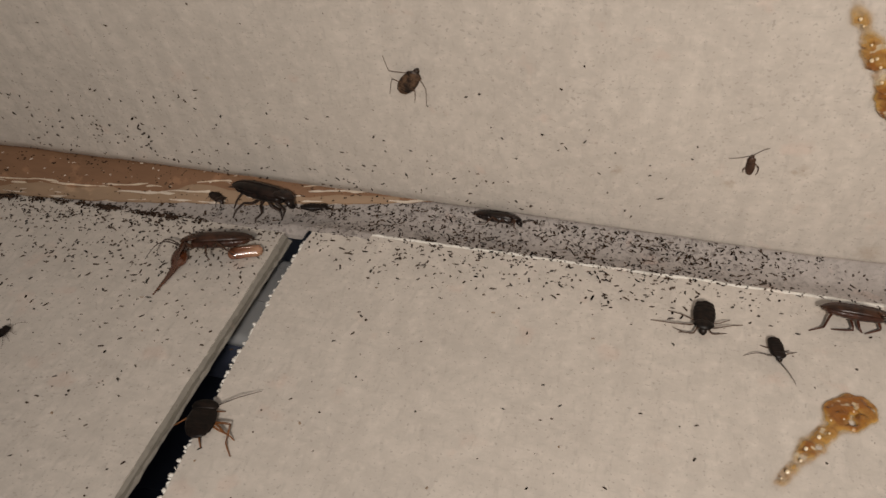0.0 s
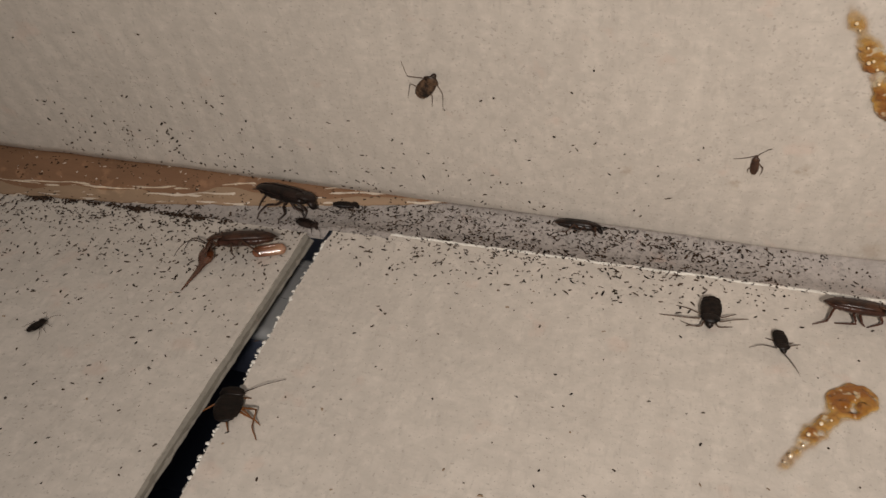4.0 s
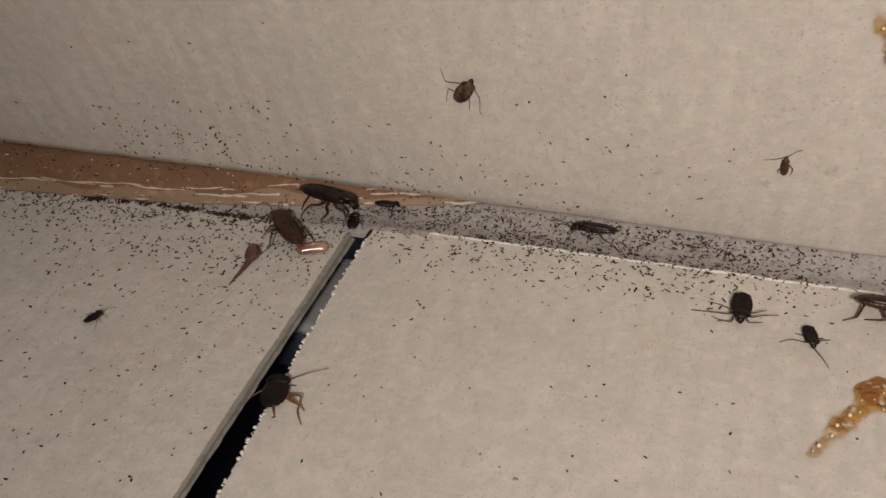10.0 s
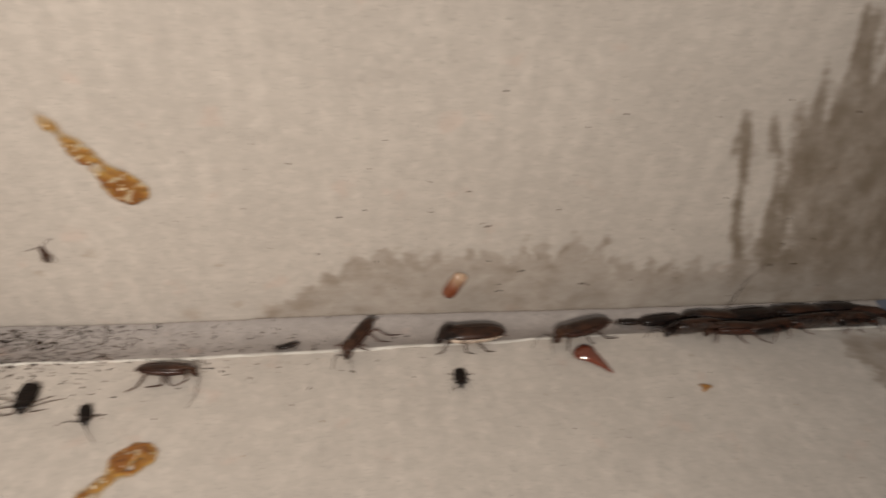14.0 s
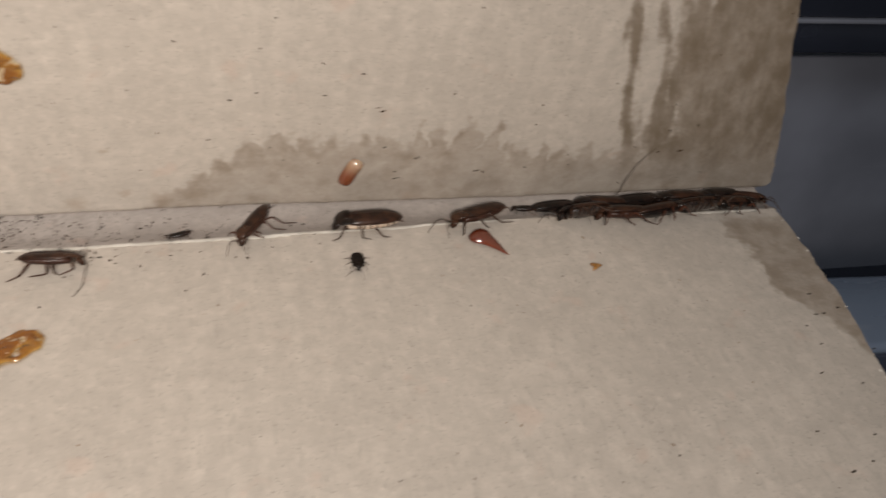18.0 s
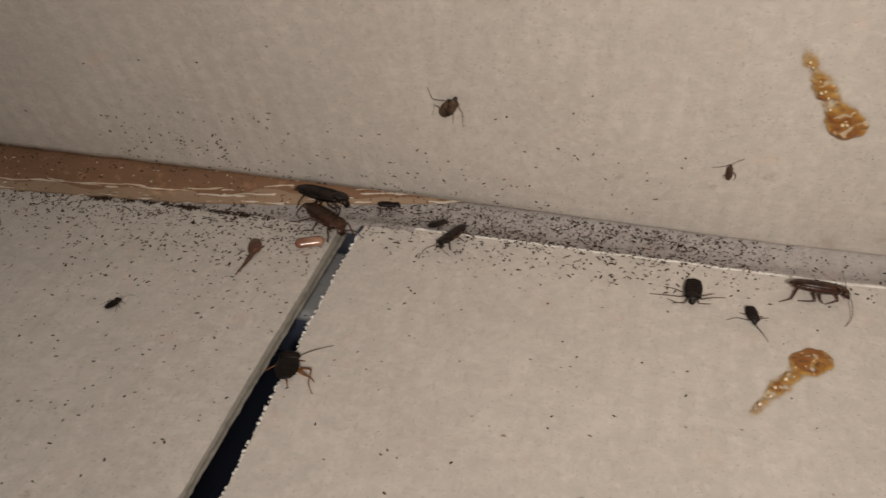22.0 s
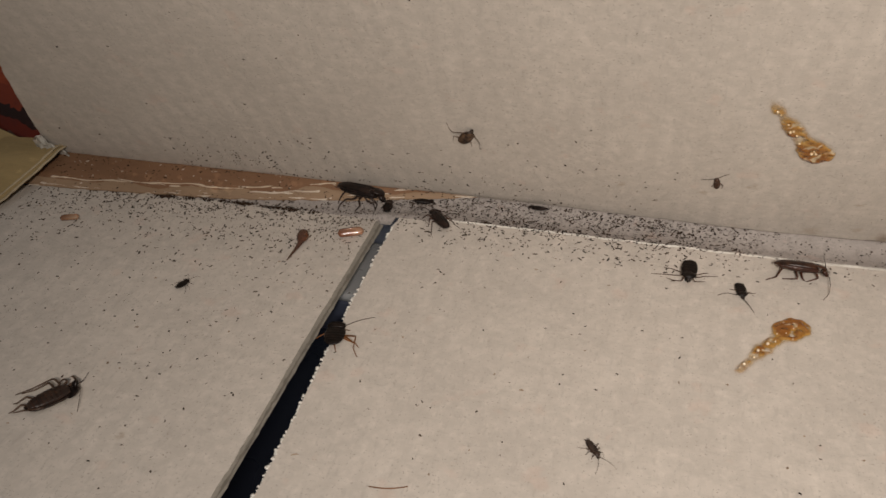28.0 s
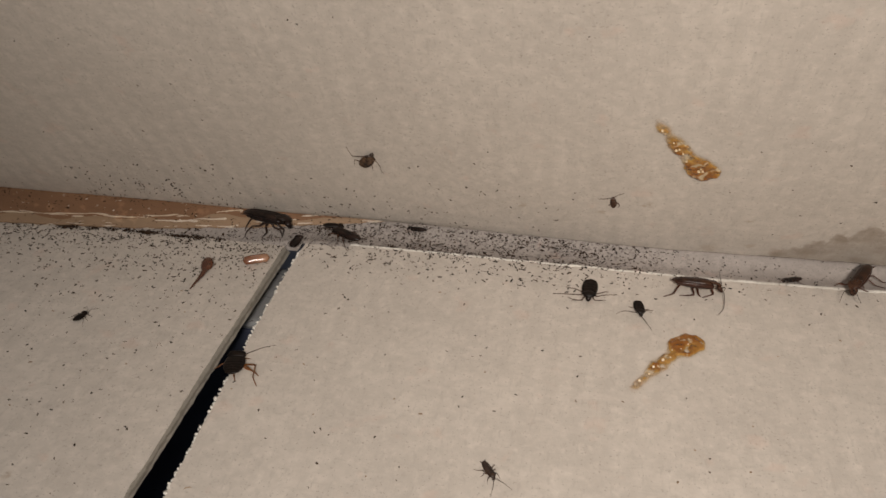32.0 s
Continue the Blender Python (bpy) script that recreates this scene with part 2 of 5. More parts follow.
mat_wing = chitin("brown_wing", (0.017, 0.0085, 0.006), (0.048, 0.022, 0.013), 0.30)
mat_red = chitin("red_brown_wing", (0.030, 0.013, 0.009), (0.064, 0.029, 0.018), 0.30)
mat_dark = chitin("dark_chitin", (0.006, 0.0045, 0.004), (0.022, 0.013, 0.010), 0.28)
mat_shield = chitin("shield", (0.026, 0.012, 0.008), (0.060, 0.028, 0.016), 0.26)
mat_belly = chitin("belly", (0.030, 0.013, 0.009), (0.055, 0.024, 0.015))
mat_pale = chitin("pale_belly", (0.42, 0.32, 0.24), (0.55, 0.45, 0.36), 0.4)
mat_dim = chitin("dim_belly", (0.018, 0.012, 0.010), (0.055, 0.038, 0.030), 0.16)
mat_dim.node_tree.nodes["Principled BSDF"].inputs["Specular IOR Level"].default_value = 0.8
mat_nymph = chitin("nymph_shell", (0.004, 0.003, 0.0026), (0.013, 0.008, 0.006), 0.42, 1500)
mat_nymph.node_tree.nodes["Principled BSDF"].inputs["Specular IOR Level"].default_value = 0.16
mat_husk = chitin("dry_husk", (0.010, 0.006, 0.0045), (0.10, 0.058, 0.034), 0.45, 800)
mat_legwarm = chitin("red_brown_leg", (0.042, 0.016, 0.010), (0.085, 0.030, 0.016), 0.35)
mat_leg = chitin("leg", (0.034, 0.017, 0.011), (0.065, 0.033, 0.02), 0.4)
mat_legdark = chitin("dark_leg", (0.022, 0.014, 0.011), (0.04, 0.024, 0.017), 0.4)
mat_legmid = chitin("mid_leg", (0.06, 0.036, 0.024), (0.10, 0.062, 0.042), 0.4)
mat_legred = chitin("amber_leg", (0.11, 0.042, 0.013), (0.18, 0.07, 0.022), 0.4)
mat_feeler = chitin("feeler", (0.035, 0.024, 0.018), (0.06, 0.04, 0.03), 0.5)


def egg_case(name, a, b, axis_a, axis_b):
    n = Nodes(name)
    x, y, z = n.xyz()
    ring = n.math("SINE", n.math("MULTIPLY", x, 2 * math.pi / 0.00052))
    col = n.mix(n.span(x, axis_a, axis_b), a, b)
    col = n.mix(n.span(ring, 0.4, 1.0, 0, 0.12), col, tuple(c * 0.6 for c in a))
    n.bump(ring, 0.06, 0.0001)
    n.bsdf.inputs["Subsurface Weight"].default_value = 0.15
    n.bsdf.inputs["Subsurface Radius"].default_value = (0.0015, 0.0007, 0.0003)
    return n.done(col, 0.17, spec=1.0)


mat_case = egg_case("egg_case", (0.17, 0.068, 0.036), (0.33, 0.18, 0.11), -0.002, 0.003)
mat_case_pale = egg_case("egg_case_pale", (0.15, 0.072, 0.038), (0.30, 0.18, 0.11), -0.002, 0.002)
mat_case_wall = egg_case("egg_case_open", (0.19, 0.055, 0.022), (0.42, 0.29, 0.19), -0.001, 0.0042)


def gel_body():
    """Cloudy amber gel: thin and clear at its rim, deep amber where it lies thick, with pale airy patches."""
    n = Nodes("amber_gel")
    x, y, z = n.xyz()
    cloud = n.noise(330, 3, 0.55)
    deep = n.math("ADD", n.span(z, 0.00028, 0.00078, 0.0, 0.8), n.span(cloud, 0.35, 0.68, 0.0, 0.5))
    col = n.mix(deep, (0.46, 0.27, 0.06), (0.205, 0.072, 0.009))
    airy = n.span(n.math("ADD", n.noise(430, 2, 0.5, stretch=(1, 1, 0.2)), n.math("MULTIPLY", n.noise(1400, 2), 0.10)), 0.645, 0.72)
    col = n.mix(n.math("MULTIPLY", airy, 0.9), col, (0.58, 0.46, 0.28))
    n.link(n.math("MULTIPLY", n.span(z, 0.00013, 0.00060, 0.03, 0.93), n.span(airy, 0, 1, 1.0, 0.75)), n.bsdf.inputs["Alpha"])
    n.bump(n.noise(620, 2, 0.5), 0.7, 0.0012)
    return n.done(col, 0.10, spec=0.6)


mat_gel = gel_body()


# pale colour that paints the white sparkles of the wet gel
mat_glint = chitin("glint_bead", (0.55, 0.40, 0.22), (0.78, 0.70, 0.56), 0.2, 900)
mat_glint.node_tree.nodes["Principled BSDF"].inputs["Specular IOR Level"].default_value = 0.9


def grains(name, a, b):
    n = Nodes(name)
    g = n.add("ShaderNodeNewGeometry").outputs["Random Per Island"]
    col = n.mix(g, a, b)
    n.bump(n.noise(4000, 2), 0.4, 0.0001)
    return n.done(col, 0.85, spec=0.1)


mat_frass = grains("dropping", (0.004, 0.0032, 0.0027), (0.055, 0.033, 0.021))
mat_fibre = grains("paper_fibre", (0.30, 0.22, 0.16), (0.62, 0.54, 0.46))
mat_frass_pale = grains("pale_crumb", (0.16, 0.11, 0.07), (0.30, 0.22, 0.15))


def steel(name, base, rough, metal, scuff):
    n = Nodes(name)
    v = n.noise(14, 4)
    s = n.noise(90, 5, 0.7, stretch=(0.15, 1, 1))
    col = n.mix(n.span(v, 0.3, 0.7), tuple(c * 0.75 for c in base), tuple(c * 1.15 for c in base))
    col = n.mix(n.math("MULTIPLY", n.span(s, 0.58, 0.75), scuff), col, tuple(min(1, c * 2.2 + 0.03) for c in base))
    n.bump(s, 0.1, 0.0004)
    return n.done(col, n.span(v, 0.2, 0.8, rough * 0.8, rough * 1.2), metal)


def worn_rail():
    """Bare grey zinc, scuffed; its bluish reflection further along the rail is put into the colour."""
    n = Nodes("blue_grey_zinc")
    x, y, z = n.xyz()
    scuff = n.noise(90, 5, 0.7, stretch=(0.15, 1, 1))
    # ramp along x from grey to the colour of the blue reflection
    blue_cast = n.span(n.math("ADD", x, n.math("MULTIPLY", n.math("SUBTRACT", n.noise(30, 4), 0.5), 0.12)), 0.06, 0.17)
    col = n.mix(n.span(n.noise(25, 4), 0.3, 0.7), (0.33, 0.335, 0.34), (0.45, 0.455, 0.46))
    col = n.mix(blue_cast, col, (0.20, 0.25, 0.34))
    col = n.mix(n.math("MULTIPLY", n.span(scuff, 0.56, 0.75), 0.45), col, (0.34, 0.38, 0.43))
    n.bump(scuff, 0.12, 0.0004)
    return n.done(col, n.span(scuff, 0.3, 0.7, 0.22, 0.36), 0.5)


mat_navy = steel("navy_paint", (0.030, 0.035, 0.053), 0.28, 0.0, 0.15)
mat_zinc = worn_rail()
mat_backing = steel("blue_grey_panel", (0.245, 0.26, 0.315), 0.6, 0.0, 0.05)


def printed():
    n = Nodes("printed_card")
    x, y, z = n.xyz()
    w = n.math("ADD", n.math("ADD", z, n.math("MULTIPLY", x, 0.35)), n.math("MULTIPLY", n.noise(40, 4, 0.6), 0.022))
    ramp = n.add("ShaderNodeValToRGB")
    n.link(n.math("FRACT", n.math("MULTIPLY", w, 31.0)), ramp.inputs[0])
    ramp.color_ramp.interpolation = "CONSTANT"
    e = ramp.color_ramp.elements
    e[0].color, e[1].position, e[1].color = (0.24, 0.05, 0.022, 1), 0.30, (0.10, 0.065, 0.05, 1)
    for p, c in ((0.46, (0.12, 0.022, 0.014, 1)), (0.62, (0.025, 0.014, 0.012, 1)), (0.76, (0.17, 0.035, 0.018, 1))):
        e.new(p).color = c
    return n.done(n.mix(n.span(n.noise(300, 3), 0.4, 0.8, 0, 0.4), ramp.outputs[0], (0.05, 0.02, 0.02)), 0.4)


mat_print = printed()


# ---- building helpers ----
def mesh_of(name, bm, material, smooth=True):
    me = bpy.data.meshes.new(name)
    bmesh.ops.recalc_face_normals(bm, faces=bm.faces)
    bm.to_mesh(me)
    bm.free()
    me.materials.append(material)
    if smooth:
        me.polygons.foreach_set("use_smooth", [True] * len(me.polygons))
    return me


def part(name, bm, material, parent, label="", smooth=True):
    ob = new(name, mesh_of(name, bm, material, smooth))
    ob.parent = parent
    if label:
        tagged(ob, label)
    return ob


def thing(name, label, category, group=""):
    ob = new(name)
    ob.empty_display_size = 0.005
    return tagged(ob, label, category, group)


def tube(bm, points, radii, sides=6):
    rings = []
    n = len(points)
    pts = [Vector(p) for p in points]
    for i, p in enumerate(pts):
        way = (pts[min(i + 1, n - 1)] - pts[max(i - 1, 0)]).normalized()
        u = way.cross(Vector((0.13, 0.21, 1))).normalized()
        v = way.cross(u)
        rings.append([bm.verts.new(p + radii[i] * (math.cos(a) * u + math.sin(a) * v)) for a in (2 * math.pi * k / sides for k in range(sides))])
    for a, b in zip(rings, rings[1:]):
        for k in range(sides):
            bm.faces.new((a[k], a[(k + 1) % sides], b[(k + 1) % sides], b[k]))
    bm.faces.new(rings[0])
    bm.faces.new(list(reversed(rings[-1])))


def loft(bm, stations, sides=14, flat=1.0):
    """Rings across x: (x, half width, half height, middle height, side shift). flat < 1 squashes the underside."""
    rings = []
    for x, w, h, z, s in stations:
        ring = []
        for k in range(sides):
            a = 2 * math.pi * k / sides
            q = math.sin(a)
            ring.append(bm.verts.new((x, s + w * math.cos(a), z + h * q * (flat if q < 0 else 1))))
        rings.append(ring)
    for a, b in zip(rings, rings[1:]):
        for k in range(sides):
            bm.faces.new((a[k], a[(k + 1) % sides], b[(k + 1) % sides], b[k]))
    bm.faces.new(rings[0])
    bm.faces.new(list(reversed(rings[-1])))


def slab(bm, lo, hi, bevel=0.0):
    r = bmesh.ops.create_cube(bm, size=1)
    size = [b - a for a, b in zip(lo, hi)]
    mid = [(a + b) / 2 for a, b in zip(lo, hi)]
    bmesh.ops.transform(bm, matrix=Matrix.Translation(mid) @ Matrix.Diagonal((*size, 1)), verts=r["verts"])
    if bevel:
        edges = list({e for v in r["verts"] for e in v.link_edges})
        bmesh.ops.bevel(bm, geom=edges, offset=bevel, segments=3, affect="EDGES", profile=0.5)


def sheet(bm, columns, rows, place, thick):
    """A board: a grid of columns by rows, place(i, j) gives the point of its upper face; thick is a vector to its under face."""
    t = Vector(thick)
    top = [[bm.verts.new(place(i, j)) for j in range(rows + 1)] for i in range(columns + 1)]
    low = [[bm.verts.new(v.co + t) for v in row] for row in top]
    for i in range(columns):
        for j in range(rows):
            bm.faces.new((top[i][j], top[i + 1][j], top[i + 1][j + 1], top[i][j + 1]))
            bm.faces.new((low[i][j], low[i][j + 1], low[i + 1][j + 1], low[i + 1][j]))
    rim = [(i, 0) for i in range(columns)] + [(columns, j) for j in range(rows)] + [(i, rows) for i in range(columns, 0, -1)] + [(0, j) for j in range(rows, 0, -1)]
    for (a, b), (c, d) in zip(rim, rim[1:] + rim[:1]):
        bm.faces.new((top[a][b], low[a][b], low[c][d], top[c][d]))
        for side in (top, low):
            bm.edges.get((side[a][b], side[c][d])).smooth = False


def wave(x, y, k, seed=0.0):
    return noise.noise(Vector((x * k, y * k, seed)))


def ease(a, b, x):
    s = min(1, max(0, (x - a) / (b - a)))
    return s * s * (3 - 2 * s)


def lerp_table(table, x):
    if x <= table[0][0]:
        return table[0][1]
    for (a, b), (c, d) in zip(table, table[1:]):
        if x <= c:
            return b + (d - b) * (x - a) / (c - a)
    return table[-1][1]


# ---- the ground in millimetres ----
def board_left(x, y):
    return -1.2 - 0.05 * (60 + y)


def board_right(x, y):
    return -1.2 + 2.2 * min(1, max(0, (x - 90) / 80))


def board(x, y):
    return board_left(x, y) if x < -15 else board_right(x, y)


RIDGE = -9.5


def ground(x, y):
    if y <= RIDGE:
        return board(x, y)
    s = min(1.3, (y - RIDGE) / (1.0 - RIDGE))
    k = ease(-32, -4, x)
    z = board_left(x, RIDGE) * (1 - k) + board_right(x, RIDGE) * k
    return z * (1 - min(s, 1)) - 1.3 * math.sin(math.pi * min(s, 1)) - 2.0 * max(0, s - 1)


# ---- the cardboard box: two base boards, the fold, the upper panel ----
box = thing("cardboard_box", "opened grey-beige corrugated cardboard box, soiled and stained, on a rail", "cardboard box")


def right_edge(y):
    return lerp_table([(-240, 184), (-110, 219.5), (-75, 229.2), (-63, 232.3), (-49, 235.0), (-40, 236.7), (-33, 237.3), (-16, 238.6), (-8, 238.4), (5, 240)], y) + 0.8 * wave(0, y, 0.35, 3) + 0.4 * wave(0, y, 1.3, 7)


def slot_right(y):
    return lerp_table([(-240, -9.6), (-100, -11.4), (-75, -11.9), (-52, -12.5), (-25, -12.7), (-9, -12.0)], y) + 0.3 * wave(0, y, 0.25, 5) + 0.16 * wave(0, y, 0.9, 6)


def base_right():
    bm = bmesh.new()
    nx, ny = 84, 74

    def place(i, j):
        y = -240 + (RIDGE + 240) * (j / ny) ** 0.8
        a, b = slot_right(y), right_edge(y)
        x = a + (b - a) * i / nx
        z = board_right(x, y) + 0.25 * wave(x, y, 0.03, 1)
        return Vector((x, y, z)) * MM

    sheet(bm, nx, ny, place, (0, 0, -3.6 * MM))
    return part("base_panel", bm, mat_base, box)


LEFT_EDGE = [(-240, -15.8), (-105, -17.3), (-75, -17.8), (-45, -18.2), (-9, -18.5)]
LOW_EDGE = [(-240, -15.0), (-105, -16.3), (-75, -16.6), (-45, -16.7), (-9, -16.5)]


def base_left():
    bm = bmesh.new()
    nx, ny = 44, 74

    def place(i, j):
        y = -240 + (RIDGE + 240) * (j / ny) ** 0.8
        a, b = -124.5 + 0.5 * wave(0, y, 0.2, 8), lerp_table(LEFT_EDGE, y) + 0.3 * wave(0, y, 0.12, 9)
        x = a + (b - a) * i / nx
        return Vector((x, y, board_left(x, y) + 0.25 * wave(x, y, 0.04, 2))) * MM

    sheet(bm, nx, ny, place, (0, 0, -1.15 * MM))
    return part("base_panel", bm, mat_base, box)


def cut_edge():
    """The crushed cut edge of the left base board, in three layers."""
    layers = []
    for k, (s0, s1, z0, z1) in enumerate(((-0.08, 0.40, 0.08, -0.35), (0.30, 0.62, -0.3, -0.8), (0.52, 0.8, -0.72, -1.15))):
        bm = bmesh.new()
        ny = 170

        def place(i, j):
            y = -236 + (-10.6 + 236) * j / ny
            w = 0.22 * wave(k, y, 0.6, 4 + k) + 0.15 * wave(k, y, 2.1, 14 + k)
            s = i / 3
            a, b = lerp_table(LEFT_EDGE, y) + 0.3 * wave(0, y, 0.12, 9), lerp_table(LOW_EDGE, y)
            q = s0 + (s1 - s0) * s
            x = a + (b - a) * q + w * s
            return Vector((x, y, board_left(x, y) + z0 + (z1 - z0) * s + 0.12 * wave(y, s, 1.1, k))) * MM

        sheet(bm, 3, ny, place, (0, 0, -0.2 * MM))
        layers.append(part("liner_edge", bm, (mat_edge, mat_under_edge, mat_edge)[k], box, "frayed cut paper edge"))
    return layers


def fold():
    bm = bmesh.new()
    nx, ny = 240, 14

    def place(i, j):
        x = -124 + (239 + 124) * i / nx
        y = RIDGE - 0.3 + (4.2 - RIDGE) * j / ny
        z = ground(x, y) + 0.22 * wave(x, y, 0.22, 3) + 0.12 * wave(x, y, 0.7, 6)
        if j == 0:
            z -= 0.2
        return Vector((x, y, z)) * MM

    sheet(bm, nx, ny, place, (0, 0, -0.9 * MM))
    return part("fold_strip", bm, mat_strip, box, "grey creased fold of the cardboard")


def crease_lip():
    """The cracked paper lip along the lower crease; its lit ridge is painted as paler paper."""
    bm = bmesh.new()
    nx = 420

    def place(i, j):
        x = -10.5 + 244 * i / nx
        amp = (0.62 + 0.25 * ease(45, 95, x)) * max(0.0, 0.35 + 0.8 * wave(x, 0, 0.17, 12) + 0.5 * wave(x, 0, 0.6, 13))
        y = RIDGE - 0.2 + 0.7 * wave(x, 0, 0.11, 21) + (j - 2) * (0.20 + 0.10 * ease(60, 90, x)) * (0.8 + 0.6 * wave(x, j, 0.8, 31))
        bulge = (0.0, 0.26, 0.42, 0.26, -0.15)[j] * (amp * (0.55 + 0.9 * abs(wave(x, j, 1.1, 9))) + 0.7 * (1 - ease(50, 90, x)) * max(-0.9, 0.3 + wave(x, 0, 0.4, 17) + 0.8 * wave(x, j, 1.4, 27)))
        return Vector((x, y, ground(x, max(y, RIDGE + 0.01)) + 0.02 + bulge )) * MM

    sheet(bm, nx, 4, place, (0, 0, -0.6 * MM))
    return part("crease_lip", bm, mat_lip, box, "cracked paper lip along the crease, paler for its lit ridge")


def notch_paper():
    """A crinkled tongue of torn liner at the head of the slot."""
    bm = bmesh.new()

    def place(i, j):
        a, b = i / 26, j / 10
        x = -12.4 + 11.8 * a + 0.5 * wave(a, b, 3.0, 91)
        y = -11.2 + (4.6 - 2.2 * a) * b + 0.6 * wave(a, b, 3.5, 92)
        lift = 0.12 + 0.45 * abs(wave(x, y, 0.55, 93)) * (1 - abs(2 * b - 1) ** 3)
        return Vector((x, y, ground(x, y) + lift)) * MM

    sheet(bm, 26, 10, place, (0, 0, -0.25 * MM))
    return part("torn_tongue", bm, mat_strip, box, "crinkled tongue of torn liner at the slot")


BROWN = [(-125, -13.0), (-107, -12.3), (-87, -10.4), (-63, -8.3), (-38, -4.6), (-12, -1.8), (4, 0.4), (14, 2.9)]


def torn_liner():
    bm = bmesh.new()
    nx, ny = 130, 12

    def place(i, j):
        x = -125 + 139 * i / nx
        y0 = lerp_table(BROWN, x) + 0.5 * wave(x, 0, 0.3, 3)
        y1 = 3.5
        s = j / ny
        y = y0 + (y1 - y0) * s
        h = 0.45 + (y1 - y0) * 0.16 * math.sin(math.pi * min(1, s * 1.15)) ** 0.8 if s < 0.87 else 0.45
        return Vector((x, y, ground(x, y) + h + 0.15 * wave(x, y, 0.25, 4))) * MM

    sheet(bm, nx, ny, place, (0, 0, -0.5 * MM))
    return part("torn_liner", bm, mat_kraft, box, "exposed brown kraft layer where the liner is torn away")


def torn_ribbon(k, off, x0, x1):
    """A curled strip of pale paper along the lower rim of the torn patch."""
    bm = bmesh.new()
    nx = 150

    def place(i, j):
        x = x0 + (x1 - x0) * i / nx
        y = lerp_table(BROWN, x) + off + 0.8 * wave(x, k, 0.12, 40 + k) + (j - 1) * max(0.04, 0.09 + 0.22 * wave(x, k, 0.10, 50 + k) + 0.12 * wave(x, k, 0.5, 55 + k))
        s = (y - lerp_table(BROWN, x)) / (3.5 - lerp_table(BROWN, x))
        h = 0.5 + (3.5 - lerp_table(BROWN, x)) * 0.16 * math.sin(math.pi * min(1, max(0, s) * 1.15)) ** 0.8 + (0.05, 0.16, 0.06)[j] + 0.16 * wave(x, j, 0.5, 60 + k) - 0.75 * ease(0.02, -0.22, wave(x, k, 0.06, 64 + k) + 0.25 * wave(x, k, 0.3, 68 + k))
        return Vector((x, y, ground(x, y) + h)) * MM

    sheet(bm, nx, 2, place, (0, 0, -0.25 * MM))
    return part("torn_strip", bm, (mat_torn2, mat_tan2)[k % 2], box, "pale curled strip of torn paper")


mat_under = kraft("worn_kraft", (0.30, 0.20, 0.125))
mat_torn2 = kraft("pale_torn_kraft", (0.62, 0.52, 0.42))
mat_tan2 = kraft("light_torn_kraft", (0.60, 0.48, 0.36))


def under_band():
    """The paler worn band of kraft between the torn strips and the base."""
    bm = bmesh.new()
    nx = 140

    def place(i, j):
        x = -124 + 126 * i / nx
        y0 = lerp_table(BROWN, x) + 0.5 * wave(x, 0, 0.3, 3)
        y = y0 - 0.25 + j / 4 * max(0.3, 2.1 + 1.2 * wave(x, 0, 0.09, 77) - 1.2 * ease(-40, 2, x))
        s = (y - y0) / (3.5 - y0)
        h = 0.45 + (3.5 - y0) * 0.16 * math.sin(math.pi * min(1, max(0.0, s) * 1.15)) ** 0.8
        return Vector((x, y, ground(x, y) + h + 0.15 * wave(x, y, 0.25, 4) + 0.08)) * MM

    sheet(bm, nx, 4, place, (0, 0, -0.3 * MM))
    return part("worn_band", bm, mat_under, box, "paler worn band of brown kraft")


def perforation():
    """Fluffy torn tabs along the perforated edge of the right base board."""
    rng = random.Random(4)
    kinds = []
    for k in range(7):
        bm = bmesh.new()
        bmesh.ops.create_icosphere(bm, subdivisions=1, radius=(0.22 + 0.04 * k) * MM)
        for v in bm.verts:
            c = v.co / MM
            v.co += Vector((wave(c.x, c.y + c.z, 1.7, k), wave(c.y, c.z, 1.7, k + 9), wave(c.x, c.z, 1.7, k + 20))) * 0.24 * MM
            v.co.x *= 1.3
            v.co.z *= 0.75
        kinds.append(mesh_of("perforation_tab", bm, mat_torn))
    y = -12.4
    while y > -150:
        ob = new("perforation_tab", rng.choice(kinds))
        ob.parent = box
        x = slot_right(y) - rng.uniform(0.0, 0.4)
        ob.matrix_basis = pose(x * MM, y * MM, (board_right(0, y) - rng.uniform(0.05, 0.9)) * MM, rng.uniform(-25, 25), rng.uniform(-20, 20), rng.uniform(-60, 60))
        y -= rng.uniform(0.38, 0.7)
    y = -14.0
    while y > -120:
        ob = new("frayed_tuft", rng.choice(kinds))
        ob.parent = box
        ob.matrix_basis = pose((right_edge(y) + rng.uniform(-0.45, 0.0)) * MM, y * MM, (board_right(237, y) - rng.uniform(0.0, 0.7)) * MM, rng.uniform(-25, 25), rng.uniform(-20, 20), rng.uniform(-60, 60))
        y -= rng.uniform(0.8, 5.5)


